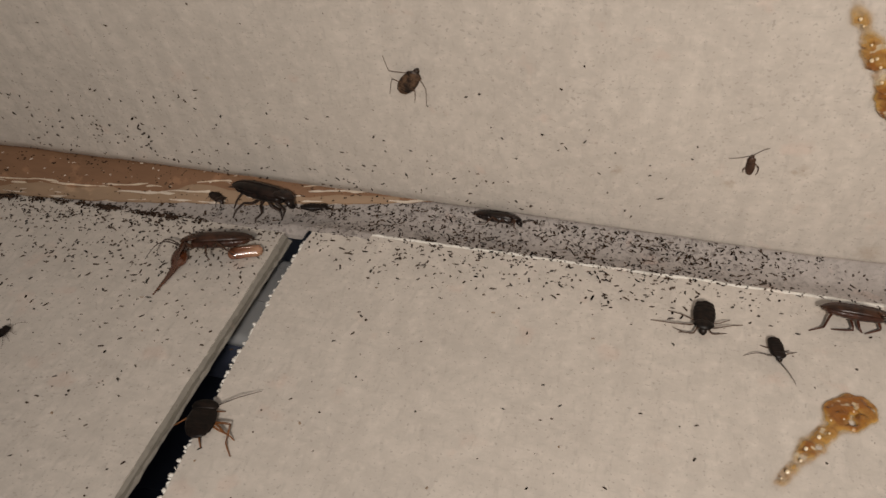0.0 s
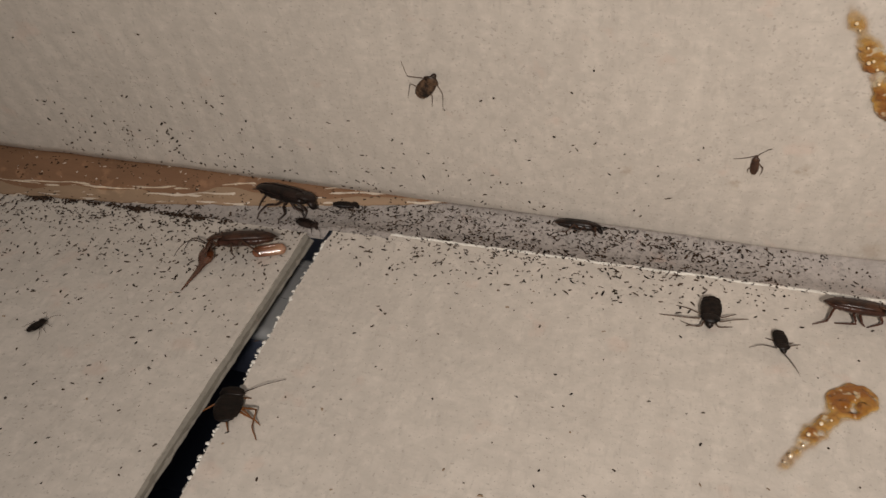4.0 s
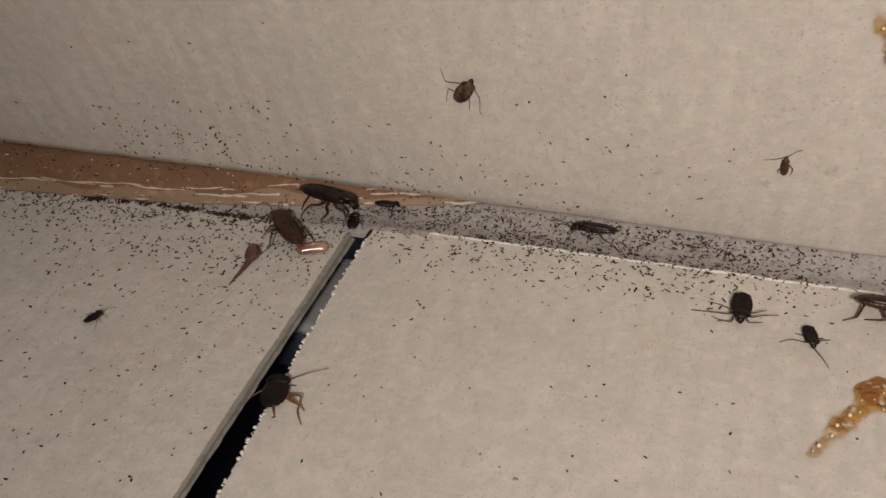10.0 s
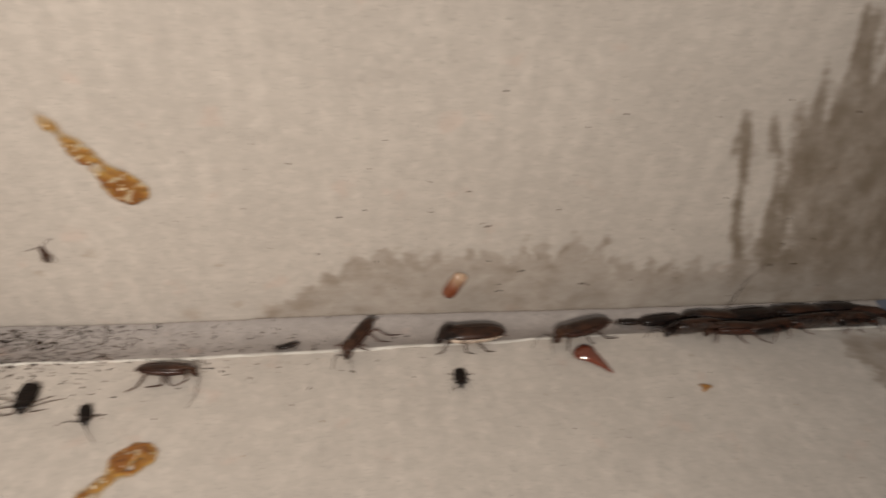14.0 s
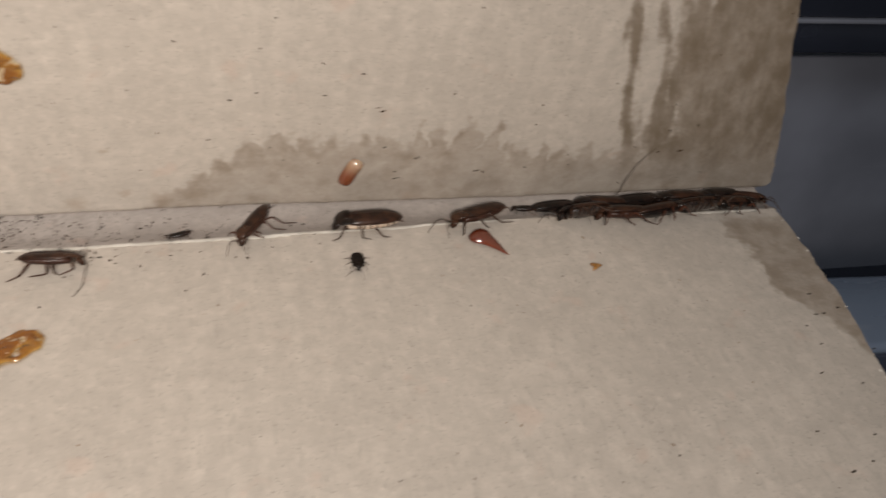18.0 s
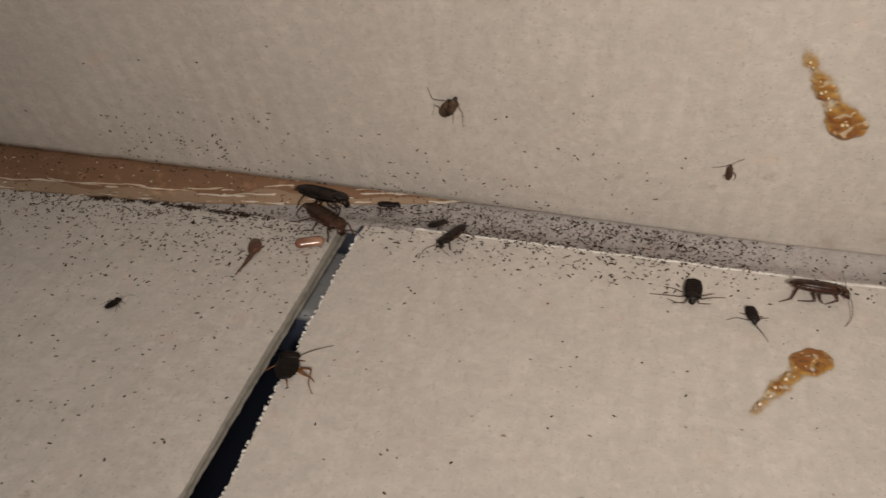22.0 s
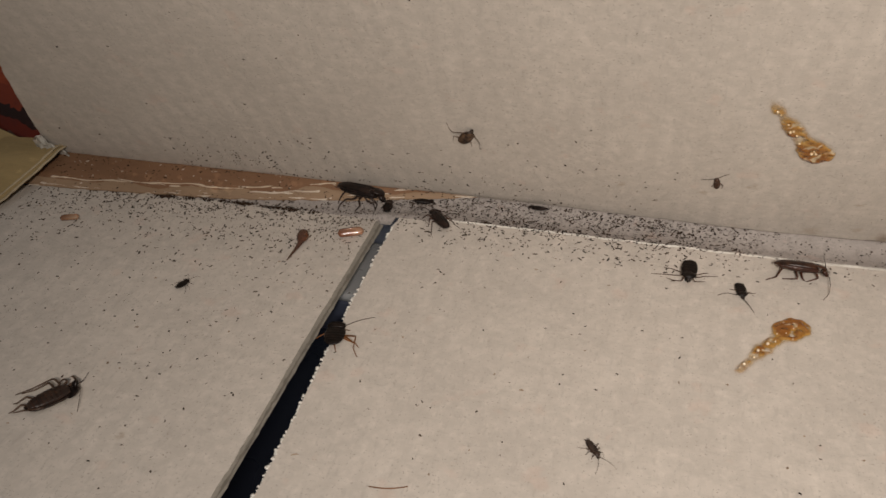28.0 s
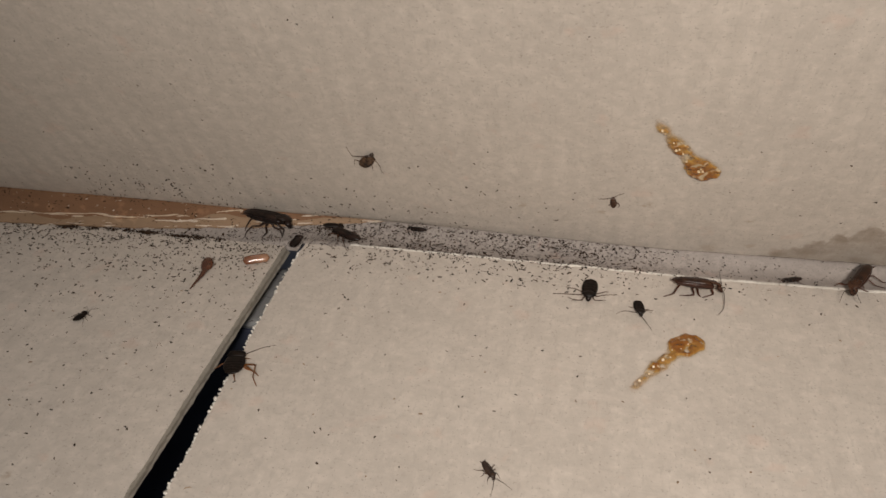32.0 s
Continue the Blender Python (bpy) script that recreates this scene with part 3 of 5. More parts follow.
def side_flap():
    """The tan flap that bends up beyond the left end of the base."""
    bm = bmesh.new()

    def place(i, j):
        s, q = i / 10, j / 16
        y = -90 + 94 * q
        x = -124.8 - 70 * s + 0.6 * wave(s, y, 0.3, 5) * (1 - s) + 3.5 * ease(-30, -90, y)
        z = board_left(-124, min(y, -8)) + 1.0 + 62 * s * 0.42 + 5 * s * s
        return Vector((x, y, z)) * MM

    sheet(bm, 10, 16, place, (-1.0 * MM, 0, -3.0 * MM))
    flap = part("side_flap", bm, mat_tan, box, "tan flap bent up beside the base")
    bm = bmesh.new()
    pts = []
    for k in range(40):
        y = -90 + 94 * k / 39
        pts.append(Vector((-124.4 + 0.5 * wave(1, y, 0.3, 5) + 3.5 * ease(-30, -90, y), y, board_left(-124, min(y, -8)) + 1.5 + 0.25 * wave(y, 2, 0.5, 3))) * MM)
    tube(bm, pts, [(0.75 + 0.25 * wave(k, 0, 0.7, 1)) * MM for k in range(40)])
    part("flap_edge", bm, mat_torn2, flap, "pale frayed edge of the flap")
    # its creased root runs aslant over the torn kraft, with two frayed ridges
    root = lambda q, off: Vector((-115.0 - 6.8 * q - off + 0.3 * wave(q, off, 9, 81), -5.0 - 33 * q, 3.9 - 6.0 * max(0.0, q) ** 0.8 + 0.15 * off + 0.2 * wave(q, off, 14, 82)))
    bm = bmesh.new()

    def over(i, j):
        s, q = i / 8, -0.2 + 1.2 * j / 20
        a = root(q, 0.4)
        b = Vector((-138, a.y, board_left(-124, min(a.y, -8)) + 6.4))
        return a.lerp(b, s) * MM

    sheet(bm, 8, 20, over, (0, 0, -0.6 * MM))
    part("flap_root", bm, mat_tan, flap)
    for k, off in enumerate((0.0, 1.7)):
        bm = bmesh.new()
        tube(bm, [root(1.15 * i / 39 - 0.15, off) * MM for i in range(40)], [(0.34 + 0.16 * wave(i, k, 0.6, 83) + 0.10 * wave(i, k, 1.9, 84)) * MM for i in range(40)])
        part("flap_edge", bm, mat_flap_edge, flap, "pale frayed ridge of the flap")


def upper_panel():
    bm = bmesh.new()
    nx, ny = 120, 76

    def place(i, j):
        v = 175 * (j / ny) ** 1.9 - 1.3
        a = lerp_table([(-1, -116.5), (4, -119.5), (10, -119.8), (25, -115.5), (42, -110), (175, -66)], v) + 0.5 * wave(0, v, 0.25, 2)
        b = lerp_table([(-1, 240), (2, 242), (15, 237.8), (40, 227.9), (53, 223), (175, 180)], v) + 0.4 * wave(1, v, 0.3, 3) + 0.4 * wave(1, v, 1.1, 4)
        u = a + (b - a) * i / nx
        w = 0.5 * wave(u, v, 0.02, 9) - (1.2 + 0.3 * wave(u, 0, 0.15, 34)) * (1 - ease(-1.3, 0.9, v))
        w -= (1.15 - 1.15 * ease(-30, 50, u)) * (1 - ease(0, 3.5, v)) - 0.25 * wave(u, 0, 0.12, 33) * (1 - ease(0, 6, v))
        return Vector((u, v, w)) * MM

    sheet(bm, nx, ny, place, (0, 0, -3.4 * MM))
    return part("upper_panel", bm, mat_panel, box, "leaning upper panel of the box with a wet stain")


base_right()
base_left()
cut_edge()
fold()
crease_lip()
notch_paper()
torn_liner()
under_band()
torn_ribbon(0, 0.1, -122, 8)
torn_ribbon(1, 2.4, -116, -12)
torn_ribbon(2, 1.5, -62, 22)
torn_ribbon(3, 3.0, -100, -20)
torn_ribbon(4, 0.9, -118, 12)
side_flap()
panel = upper_panel()


def corner_scrap():
    """A crumpled tongue of torn paper at the panel's lower corner."""
    bm = bmesh.new()

    def place(i, j):
        a, b = i / 22, j / 14
        v = 1.0 + 12.6 * b
        u0 = lerp_table([(0, -124.5), (4, -124.0), (8, -122.8), (12, -121.6), (13.6, -119.6)], v)
        u1 = lerp_table([(0, -112.2), (4, -114.6), (9, -117.0), (13.6, -118.4)], v) + 0.4 * wave(0, v, 1.2, 76)
        w = 1.3 + 1.5 * abs(wave(a * 2, b * 2, 2.2, 73)) + 0.6 * wave(a, b, 6.0, 74) - 0.5 * a
        return Vector((u0 + (u1 - u0) * a + 0.5 * wave(a, b, 4.0, 71), v + 0.5 * wave(a, b, 5.0, 72), w)) * MM

    sheet(bm, 22, 14, place, (0, 0, -0.3 * MM))
    part("paper_scrap", bm, mat_scrap, panel, "crumpled torn paper at the corner")


corner_scrap()


def panel_pose(t, lean):
    """The panel leans about the fold; from 25 s on it also slides down a little, one end more."""
    late = ease(24.5, 28.0, t)
    return pose(0.020, 0, 0, 90 - lean - 1.4 * late) @ pose(0, -0.0011 * late, 0, 0, 0, 0.65 * late) @ pose(-0.020, 0, 0)


# ---- the rack round the box ----
def rack():
    r = thing("steel_rack", "navy and galvanised steel shelf rack under and behind the box", "shelf rack")
    bm = bmesh.new()
    slab(bm, (-420 * MM, -32.0 * MM, -15.5 * MM), (620 * MM, -8.3 * MM, -12 * MM), 1.7 * MM)
    rail = part("rail", bm, mat_zinc, r, "dull blue-grey galvanised rail")
    rail.matrix_basis = pose(0, 0, 0, 0, 0, -2.4)
    # the rail's shaded front, done as a separate part in dark navy
    bm = bmesh.new()
    slab(bm, (-420 * MM, -31.2 * MM, -26 * MM), (620 * MM, -9 * MM, -15.6 * MM), 0.8 * MM)
    part("web", bm, mat_navy, rail, "dark blue web of the rail, its shade put into the colour")
    for lo, hi in (((-420, 96, -12.6), (620, 130, 0.7)), ((-420, 95, 1.2), (620, 130, 60))):
        bm = bmesh.new()
        slab(bm, [c * MM for c in lo], [c * MM for c in hi], 1.6 * MM)
        part("beam", bm, mat_navy, r, "navy painted steel beam")
    # thin pale slab added to draw the highlight along the beam edge
    bm = bmesh.new()
    slab(bm, (-0.42, 0.0938, -0.0002), (0.62, 0.0964, 0.0014), 0.0005)
    part("beam_highlight", bm, mat_backing, r, "added pale strip painting the highlight between the beams")
    bm = bmesh.new()
    slab(bm, (-0.42, 0.118, -0.40), (0.62, 0.124, -0.010))
    part("back_panel", bm, mat_backing, r, "blue-grey back panel")
    bm = bmesh.new()
    slab(bm, (-0.42, -0.50, -0.14), (0.62, 0.118, -0.132), 0.001)
    part("shelf", bm, mat_navy, r, "dark navy shelf plate")


def carton():
    c = thing("printed_carton", "carton printed in dark red, magenta and orange bands", "carton")
    bm = bmesh.new()
    slab(bm, (-0.33, 0.022, -0.132), (-0.128, 0.090, 0.09), 0.0012)
    part("carton_body", bm, mat_print, c)


rack()
carton()


# ---- insects ----
def leg_points(side, x, spread, reach, seed):
    r = random.Random(seed)
    j = lambda s: r.uniform(-s, s)
    hip = Vector((x, side * 0.09, -0.075))
    knee = Vector((x + spread * 0.35 + j(0.03), side * (0.10 + reach * 0.55), -0.01 + j(0.03)))
    ankle = Vector((x + spread * 0.9 + j(0.05), side * (0.10 + reach * 0.92), -0.165 + j(0.02)))
    toe = Vector((x + spread * 1.35 + j(0.06), side * (0.10 + reach * 1.18 + j(0.03)), -0.197))
    return [hip, hip.lerp(knee, 0.5), knee, knee.lerp(ankle, 0.5), ankle, toe]


def cockroach(name, length, label, adult=True, wing=None, leg=None, seed=0, wide=1.0, belly=None, feelers=2, feeler_length=0.75, reach=1.0, bend=None, dark=False, limbs=True, tail=True, blunt=False, group="cockroaches in the box"):
    """Body along x, head at +x, feet 0.2 of the length below the middle."""
    r = random.Random(seed)
    L = length * MM
    wing, leg = wing or mat_wing, leg or mat_leg
    c = thing(name, label, "cockroach", group)
    W = wide
    hull, plate = (mat_dark, mat_dark) if dark else (mat_belly, mat_shield)
    slim = 1.0 if adult else 0.72

    def put(nm, bm, mat, lab="", parent=None):
        bmesh.ops.scale(bm, vec=(L, L, L), verts=bm.verts)
        return part(nm, bm, mat, parent or c, lab)

    # abdomen with stepped segments
    bm = bmesh.new()
    st = []
    prof = [(-0.485, 0.02), (-0.46, 0.075), (-0.40, 0.125), (-0.31, 0.16), (-0.21, 0.178), (-0.10, 0.186), (0.01, 0.184), (0.11, 0.17), (0.20, 0.15), (0.28, 0.12)]
    if blunt:
        prof = [(-0.40, 0.05), (-0.385, 0.115), (-0.35, 0.150)] + prof[3:]
    tall = 0.46 if adult else 0.62 / max(1.0, W * 0.9)
    cut = 0.013 if adult else 0.022
    for k, (x, w) in enumerate(prof):
        st.append((x, w * W, w * tall, -0.03, 0))
        if 1 < k < 9:
            st.append((x + 0.010, (w - 0.004) * W, (w - cut) * tall, -0.03, 0))
            st.append((x + 0.030, (w - 0.006) * W, (w - cut) * tall, -0.03, 0))
    loft(bm, st, 18)
    if not adult:
        for v in bm.verts:
            v.co += 0.011 * Vector((wave(v.co.x, v.co.y, 9, seed), wave(v.co.y, v.co.z, 9, seed + 3), wave(v.co.x, v.co.y, 14, seed + 7)))
    put("abdomen", bm, belly or (hull if adult else wing), "pale belly plates" if belly else "")
    if belly:
        for k in range(7):
            bm = bmesh.new()
            x = -0.40 + 0.085 * k
            w = lerp_table(prof, x) + 0.004
            loft(bm, [(x, w * W * 0.98, w * tall * 0.98, -0.03, 0), (x + 0.012, w * W, w * tall, -0.03, 0), (x + 0.026, w * W * 0.98, w * tall * 0.98, -0.03, 0)])
            put("band", bm, mat_wing, "dark band of the belly")
    # pronotum
    sink = 0.0 if adult else 0.02 + 0.05 * max(0.0, W - 1)
    bm = bmesh.new()
    if adult:
        loft(bm, [(0.185, 0.120 * W, 0.014, 0.070, 0), (0.200, 0.165 * W, 0.030, 0.058, 0), (0.250, 0.182 * W, 0.044, 0.050, 0), (0.320, 0.172 * W, 0.048, 0.040, 0), (0.380, 0.138 * W, 0.042, 0.026, 0), (0.425, 0.085 * W, 0.028, 0.012, 0), (0.445, 0.02, 0.010, 0.006, 0)], 18, flat=0.6)
    else:
        loft(bm, [(0.20, 0.10 * W, 0.03, 0.055 - sink, 0), (0.225, 0.155 * W, 0.062, 0.035 - sink, 0), (0.29, 0.172 * W, 0.078, 0.024 - sink, 0), (0.36, 0.145 * W, 0.064, 0.016, 0), (0.415, 0.085 * W, 0.040, 0.006, 0), (0.435, 0.02, 0.014, 0.0, 0)], flat=0.5)
    shield = put("pronotum", bm, plate if adult else wing)
    if adult:
        for s in (-1, 1):
            bm = bmesh.new()
            tube(bm, [(0.215, s * 0.060 * W, 0.080), (0.28, s * 0.068 * W, 0.082), (0.355, s * 0.05 * W, 0.062)], [0.010, 0.016, 0.010])
            put("stripe", bm, mat_dark, "dark stripe of the shield", shield)
    # head, tucked under the shield
    bm = bmesh.new()
    loft(bm, [(0.35, 0.06, 0.050, -0.03, 0), (0.39, 0.080, 0.062, -0.045, 0), (0.43, 0.070, 0.062, -0.068, 0), (0.465, 0.035, 0.035, -0.088, 0)])
    put("head", bm, plate if adult else wing)
    # wings, the upper one lapping over the lower
    if adult:
        outline = [(0.0, 0.80), (0.12, 0.95), (0.40, 1.0), (0.66, 0.96), (0.82, 0.80), (0.93, 0.52), (1.0, 0.16)]
        for s in (-1, 1):
            bm = bmesh.new()
            lift = 0.008 if s > 0 else 0.0
            rows = []
            for k in range(19):
                q = k / 18
                x = 0.225 - 0.745 * q
                w = 0.185 * W * lerp_table(outline, q)
                rise = 0.50 * w / W + 0.022 * (1 - q) + 0.008
                row = []
                for i in range(9):
                    b = i / 8
                    a = math.radians(84) * b
                    row.append((x - 0.02 * b * q, s * (w * math.sin(a) - 0.014 * (1 - b)), lift - 0.010 + rise * math.cos(a) ** 0.8))
                rows.append(row)
            top = [[bm.verts.new(p) for p in row] for row in rows]
            low = [[bm.verts.new((x, y * 0.96, z - 0.010)) for x, y, z in row] for row in rows]
            for i in range(18):
                for j in range(8):
                    bm.faces.new((top[i][j], top[i + 1][j], top[i + 1][j + 1], top[i][j + 1]))
                    bm.faces.new((low[i][j], low[i][j + 1], low[i + 1][j + 1], low[i + 1][j]))
                bm.faces.new((top[i][8], top[i + 1][8], low[i + 1][8], low[i][8]))
                bm.faces.new((top[i][0], low[i][0], low[i + 1][0], top[i + 1][0]))
            put("wing", bm, wing, "folded brown wing")
    # legs
    spots = [(0.26, 0.14, 0.17), (0.12, -0.10, 0.23), (0.0, -0.30, 0.28)]
    for k in range(6 if limbs else 0):
        x, spread, far = spots[k // 2]
        bm = bmesh.new()
        tube(bm, leg_points(1 if k % 2 else -1, x, spread, far * reach, seed * 17 + k), [slim * w for w in (0.024, 0.027, 0.017, 0.013, 0.010, 0.006)])
        if adult:
            line = leg_points(1 if k % 2 else -1, x, spread, far * reach, seed * 17 + k)
            for q in (0.15, 0.4, 0.65, 0.9):
                for turn in (-1, 1):
                    foot = line[2].lerp(line[4], q)
                    way = (line[4] - line[2]).normalized()
                    out = way.cross(Vector((0, 0, turn))).normalized()
                    tube(bm, [foot, foot + 0.030 * way + 0.030 * out], [0.0045, 0.0015], 3)
        put("leg", bm, leg)
    for k in range(feelers):
        s = 1 if k % 2 else -1
        turn = r.uniform(0.1, 0.6) if bend is None else bend
        F = feeler_length
        bm = bmesh.new()
        pts = [(0.46 + F * q * math.cos(turn * (1 + q)), s * (0.035 + F * q * math.sin(turn * (1 + q * 0.8))), -0.04 + 0.10 * math.sin(q * 3.0) - 0.14 * q * q) for q in (i / 9 for i in range(10))]
        tube(bm, pts, [0.011 - 0.007 * i / 9 for i in range(10)], 5)
        put("antenna", bm, mat_feeler)
    for s in (-1, 1) if tail else ():
        bm = bmesh.new()
        tube(bm, [(-0.42, s * 0.05, -0.02), (-0.48, s * 0.09, -0.015), (-0.54, s * 0.115, -0.02)], [0.013, 0.014, 0.004], 5)
        put("cercus", bm, leg)
    return c


def on_base(x, y, yaw, length, tilt=0.0, lift=0.0, pitch=0.0):
    """The pose of an insect whose middle stands over x, y (mm), turned by yaw, rolled on its side by tilt."""
    y -= 0.12 * length
    z = ground(x, y) + 0.2 * length + lift
    return Matrix.Translation(Vector((x, y, z)) * MM) @ pose(0, 0, 0, 0, 0, yaw) @ pose(0, 0, 0, tilt, pitch, 0)


def on_panel(u, v, yaw, h, tilt=0.0):
    """A pose in the upper panel's own space, h mm proud of it."""
    return Matrix.Translation(Vector((u, v, h)) * MM) @ pose(0, 0, 0, 0, 0, yaw) @ pose(0, 0, 0, tilt, 0, 0)


def posed(c, m, legs, feelers, mat=None, thick=0.17, flat=False):
    """Gives a lying or dead insect its own limbs: lines of points in mm (x, y, height over the ground or panel)."""
    back = m.inverted()
    for name, lines, r0, mt in (("leg", legs, thick, mat or mat_legmid), ("antenna", feelers, 0.10, mat_feeler)):
        for line in lines:
            pts = [Vector((x, y, h if flat else ground(x, y) + h)) * MM for x, y, h in line]
            root = pts[0].lerp(m.translation, 0.6)
            root.z = 0.55 * pts[0].z + 0.45 * m.translation.z
            pts.insert(0, root)
            fine = []
            for i in range(len(pts) - 1):
                for q in (0, 0.33, 0.67):
                    a, b, c0, d = pts[max(i - 1, 0)], pts[i], pts[i + 1], pts[min(i + 2, len(pts) - 1)]
                    k = 0.5 if name == "antenna" else 0.2
                    t1, t2 = (c0 - a) * k, (d - b) * k
                    fine.append(b * (2 * q ** 3 - 3 * q * q + 1) + t1 * (q ** 3 - 2 * q * q + q) + c0 * (3 * q * q - 2 * q ** 3) + t2 * (q ** 3 - q * q))
            fine.append(pts[-1])
            n = len(fine) - 1
            bm = bmesh.new()
            tube(bm, [back @ p for p in fine], [r0 * (1.25 - 0.85 * i / n) * MM for i in range(n + 1)])
            part(name, bm, mt, c)
    return c, m


still = []  # (thing, pose)
stuck = []  # (thing, pose in the upper panel's space)
BIG = "glossy dark brown cockroach with folded wings"
still += [
    (cockroach("cockroach", 4.0, "tiny dark nymph on the base", adult=False, wing=mat_nymph, leg=mat_legdark, seed=8, wide=1.3, reach=1.8), on_base(-53.6, -48.4, 66, 4.4)),
    (cockroach("cockroach", 4.8, "tiny slender nymph on the base", adult=False, wing=mat_legdark, seed=9, wide=0.85), on_base(45.0, -78.3, -55, 4.8)),
    (cockroach("cockroach", 5.0, "small brown nymph in the crease", adult=False, wing=mat_dark, seed=10, feeler_length=0.4), on_base(107.3, -7.4, 200, 5.0, 20)),
    posed(cockroach("cockroach", 12.5, "brown adult cockroach across the crease", seed=11, wing=mat_wing, feeler_length=0.25, wide=0.7, limbs=False), on_base(121.4, -8.2, -118, 12.5, 20, 0.8),
          [[(122.6, -7.8, 2.2), (125.4, -5.6, 2.6), (127.6, -6.4, 1.4), (130.6, -4.6, 0.2)], [(121.7, -8.9, 2.0), (124.0, -7.0, 2.2), (125.6, -8.2, 1.0), (128.2, -7.4, 0.2)], [(121.2, -9.7, 1.8), (122.5, -10.0, 1.2), (123.2, -9.1, 0.2)], [(118.5, -10.6, 1.8), (117.3, -9.4, 1.2), (116.7, -8.8, 0.2)], [(120.8, -9.3, 1.8), (122.0, -10.7, 1.0), (123.8, -10.6, 0.2)]], [], mat_legwarm, 0.2),
    (cockroach("cockroach", 14.5, "dark adult cockroach with a banded pale belly", seed=12, belly=mat_pale, feelers=0, reach=0.45, dark=True), on_base(143.9, -8.0, 184, 14.5, 4, -0.3)),
    (cockroach("cockroach", 13.6, "brown adult cockroach in the crease", seed=13, feeler_length=0.35, reach=0.65), on_base(167.0, -8.8, 200, 13.6, 22, 0.2)),
    (cockroach("cockroach", 6.0, "small dark nymph against the upper panel", adult=False, wing=mat_dark, seed=14, feeler_length=0.3), on_base(179.6, -3.6, 180, 6.0, 20, -0.2)),
    (cockroach("cockroach", 5.6, "small dark nymph with spread legs", adult=False, wing=mat_nymph, leg=mat_legdark, seed=15, wide=1.3, blunt=True, reach=1.3, feeler_length=0.5, tail=False), on_base(141.0, -20.1, -92, 5.6)),
    (cockroach("cockroach", 13.0, "dark cockroach with banded belly in the crowded crease end", seed=16, belly=mat_dim, feeler_length=0.4, dark=True), on_base(190.5, -9.0, 188, 13.0, 55, -0.1)),
    (cockroach("cockroach", 13.5, "red-brown cockroach in the crowded end of the crease", seed=17, wing=mat_wing, feeler_length=0.4, leg=mat_legwarm), on_base(199.6, -9.8, 178, 13.5, 34, -0.4)),
    (cockroach("cockroach", 14.0, "dark brown cockroach in the crowded end of the crease", seed=18, wing=mat_wing, dark=True, leg=mat_legwarm, feeler_length=0.5), on_base(208.5, -9.8, 10, 14.0, -40, -0.2)),
    (cockroach("cockroach", 14.0, "dark cockroach with glinting banded belly in the crowded crease end", seed=19, belly=mat_dim, feeler_length=0.4, dark=True), on_base(218.5, -8.4, 4, 14.0, -58, -0.2)),
    (cockroach("cockroach", 13.0, "dark brown cockroach at the open end of the crease", seed=20, wing=mat_wing, feeler_length=0.5, dark=True, leg=mat_legwarm), on_base(227.5, -6.8, -2, 13.0, -30, -0.4)),
    (cockroach("cockroach", 11.0, "dark cockroach behind others in the crease", seed=21, wing=mat_dark, feeler_length=0.2, dark=True, limbs=False), on_base(187.0, -3.2, 5, 11.0, -24, -0.9)),
    posed(cockroach("cockroach", 13.0, "dark cockroach pressed against the upper panel, one antenna raised", seed=22, wing=mat_wing, feelers=0, dark=True, limbs=False), on_base(197.0, -3.4, 176, 13.0, 28, -0.5),
          [], [[(202.0, -3.0, 3.0), (202.8, -3.6, 7.0), (204.2, -4.6, 12.0), (206.6, -5.6, 16.0)]]),
    (cockroach("cockroach", 13.0, "dark cockroach pressed against the upper panel", seed=23, wing=mat_dark, feeler_length=0.3, dark=True, limbs=False), on_base(206.5, -3.0, 4, 13.0, -24, -0.5)),
    (cockroach("cockroach", 13.0, "dark cockroach pressed against the upper panel", seed=25, wing=mat_wing, feeler_length=0.3, dark=True, limbs=False), on_base(216.5, -2.8, 182, 13.0, 24, -0.2)),
    (cockroach("cockroach", 12.0, "dark cockroach pressed against the upper panel", seed=24, wing=mat_dark, feeler_length=0.3, dark=True, limbs=False), on_base(226.0, -2.2, 184, 12.0, 26, -0.2)),
    (cockroach("cockroach", 10.0, "red-brown cockroach at the frayed corner of the crease", seed=26, wing=mat_red, feeler_length=0.3, leg=mat_legwarm, wide=0.9), on_base(233.6, -4.0, -12, 10.0, -20, 0.2)),
]
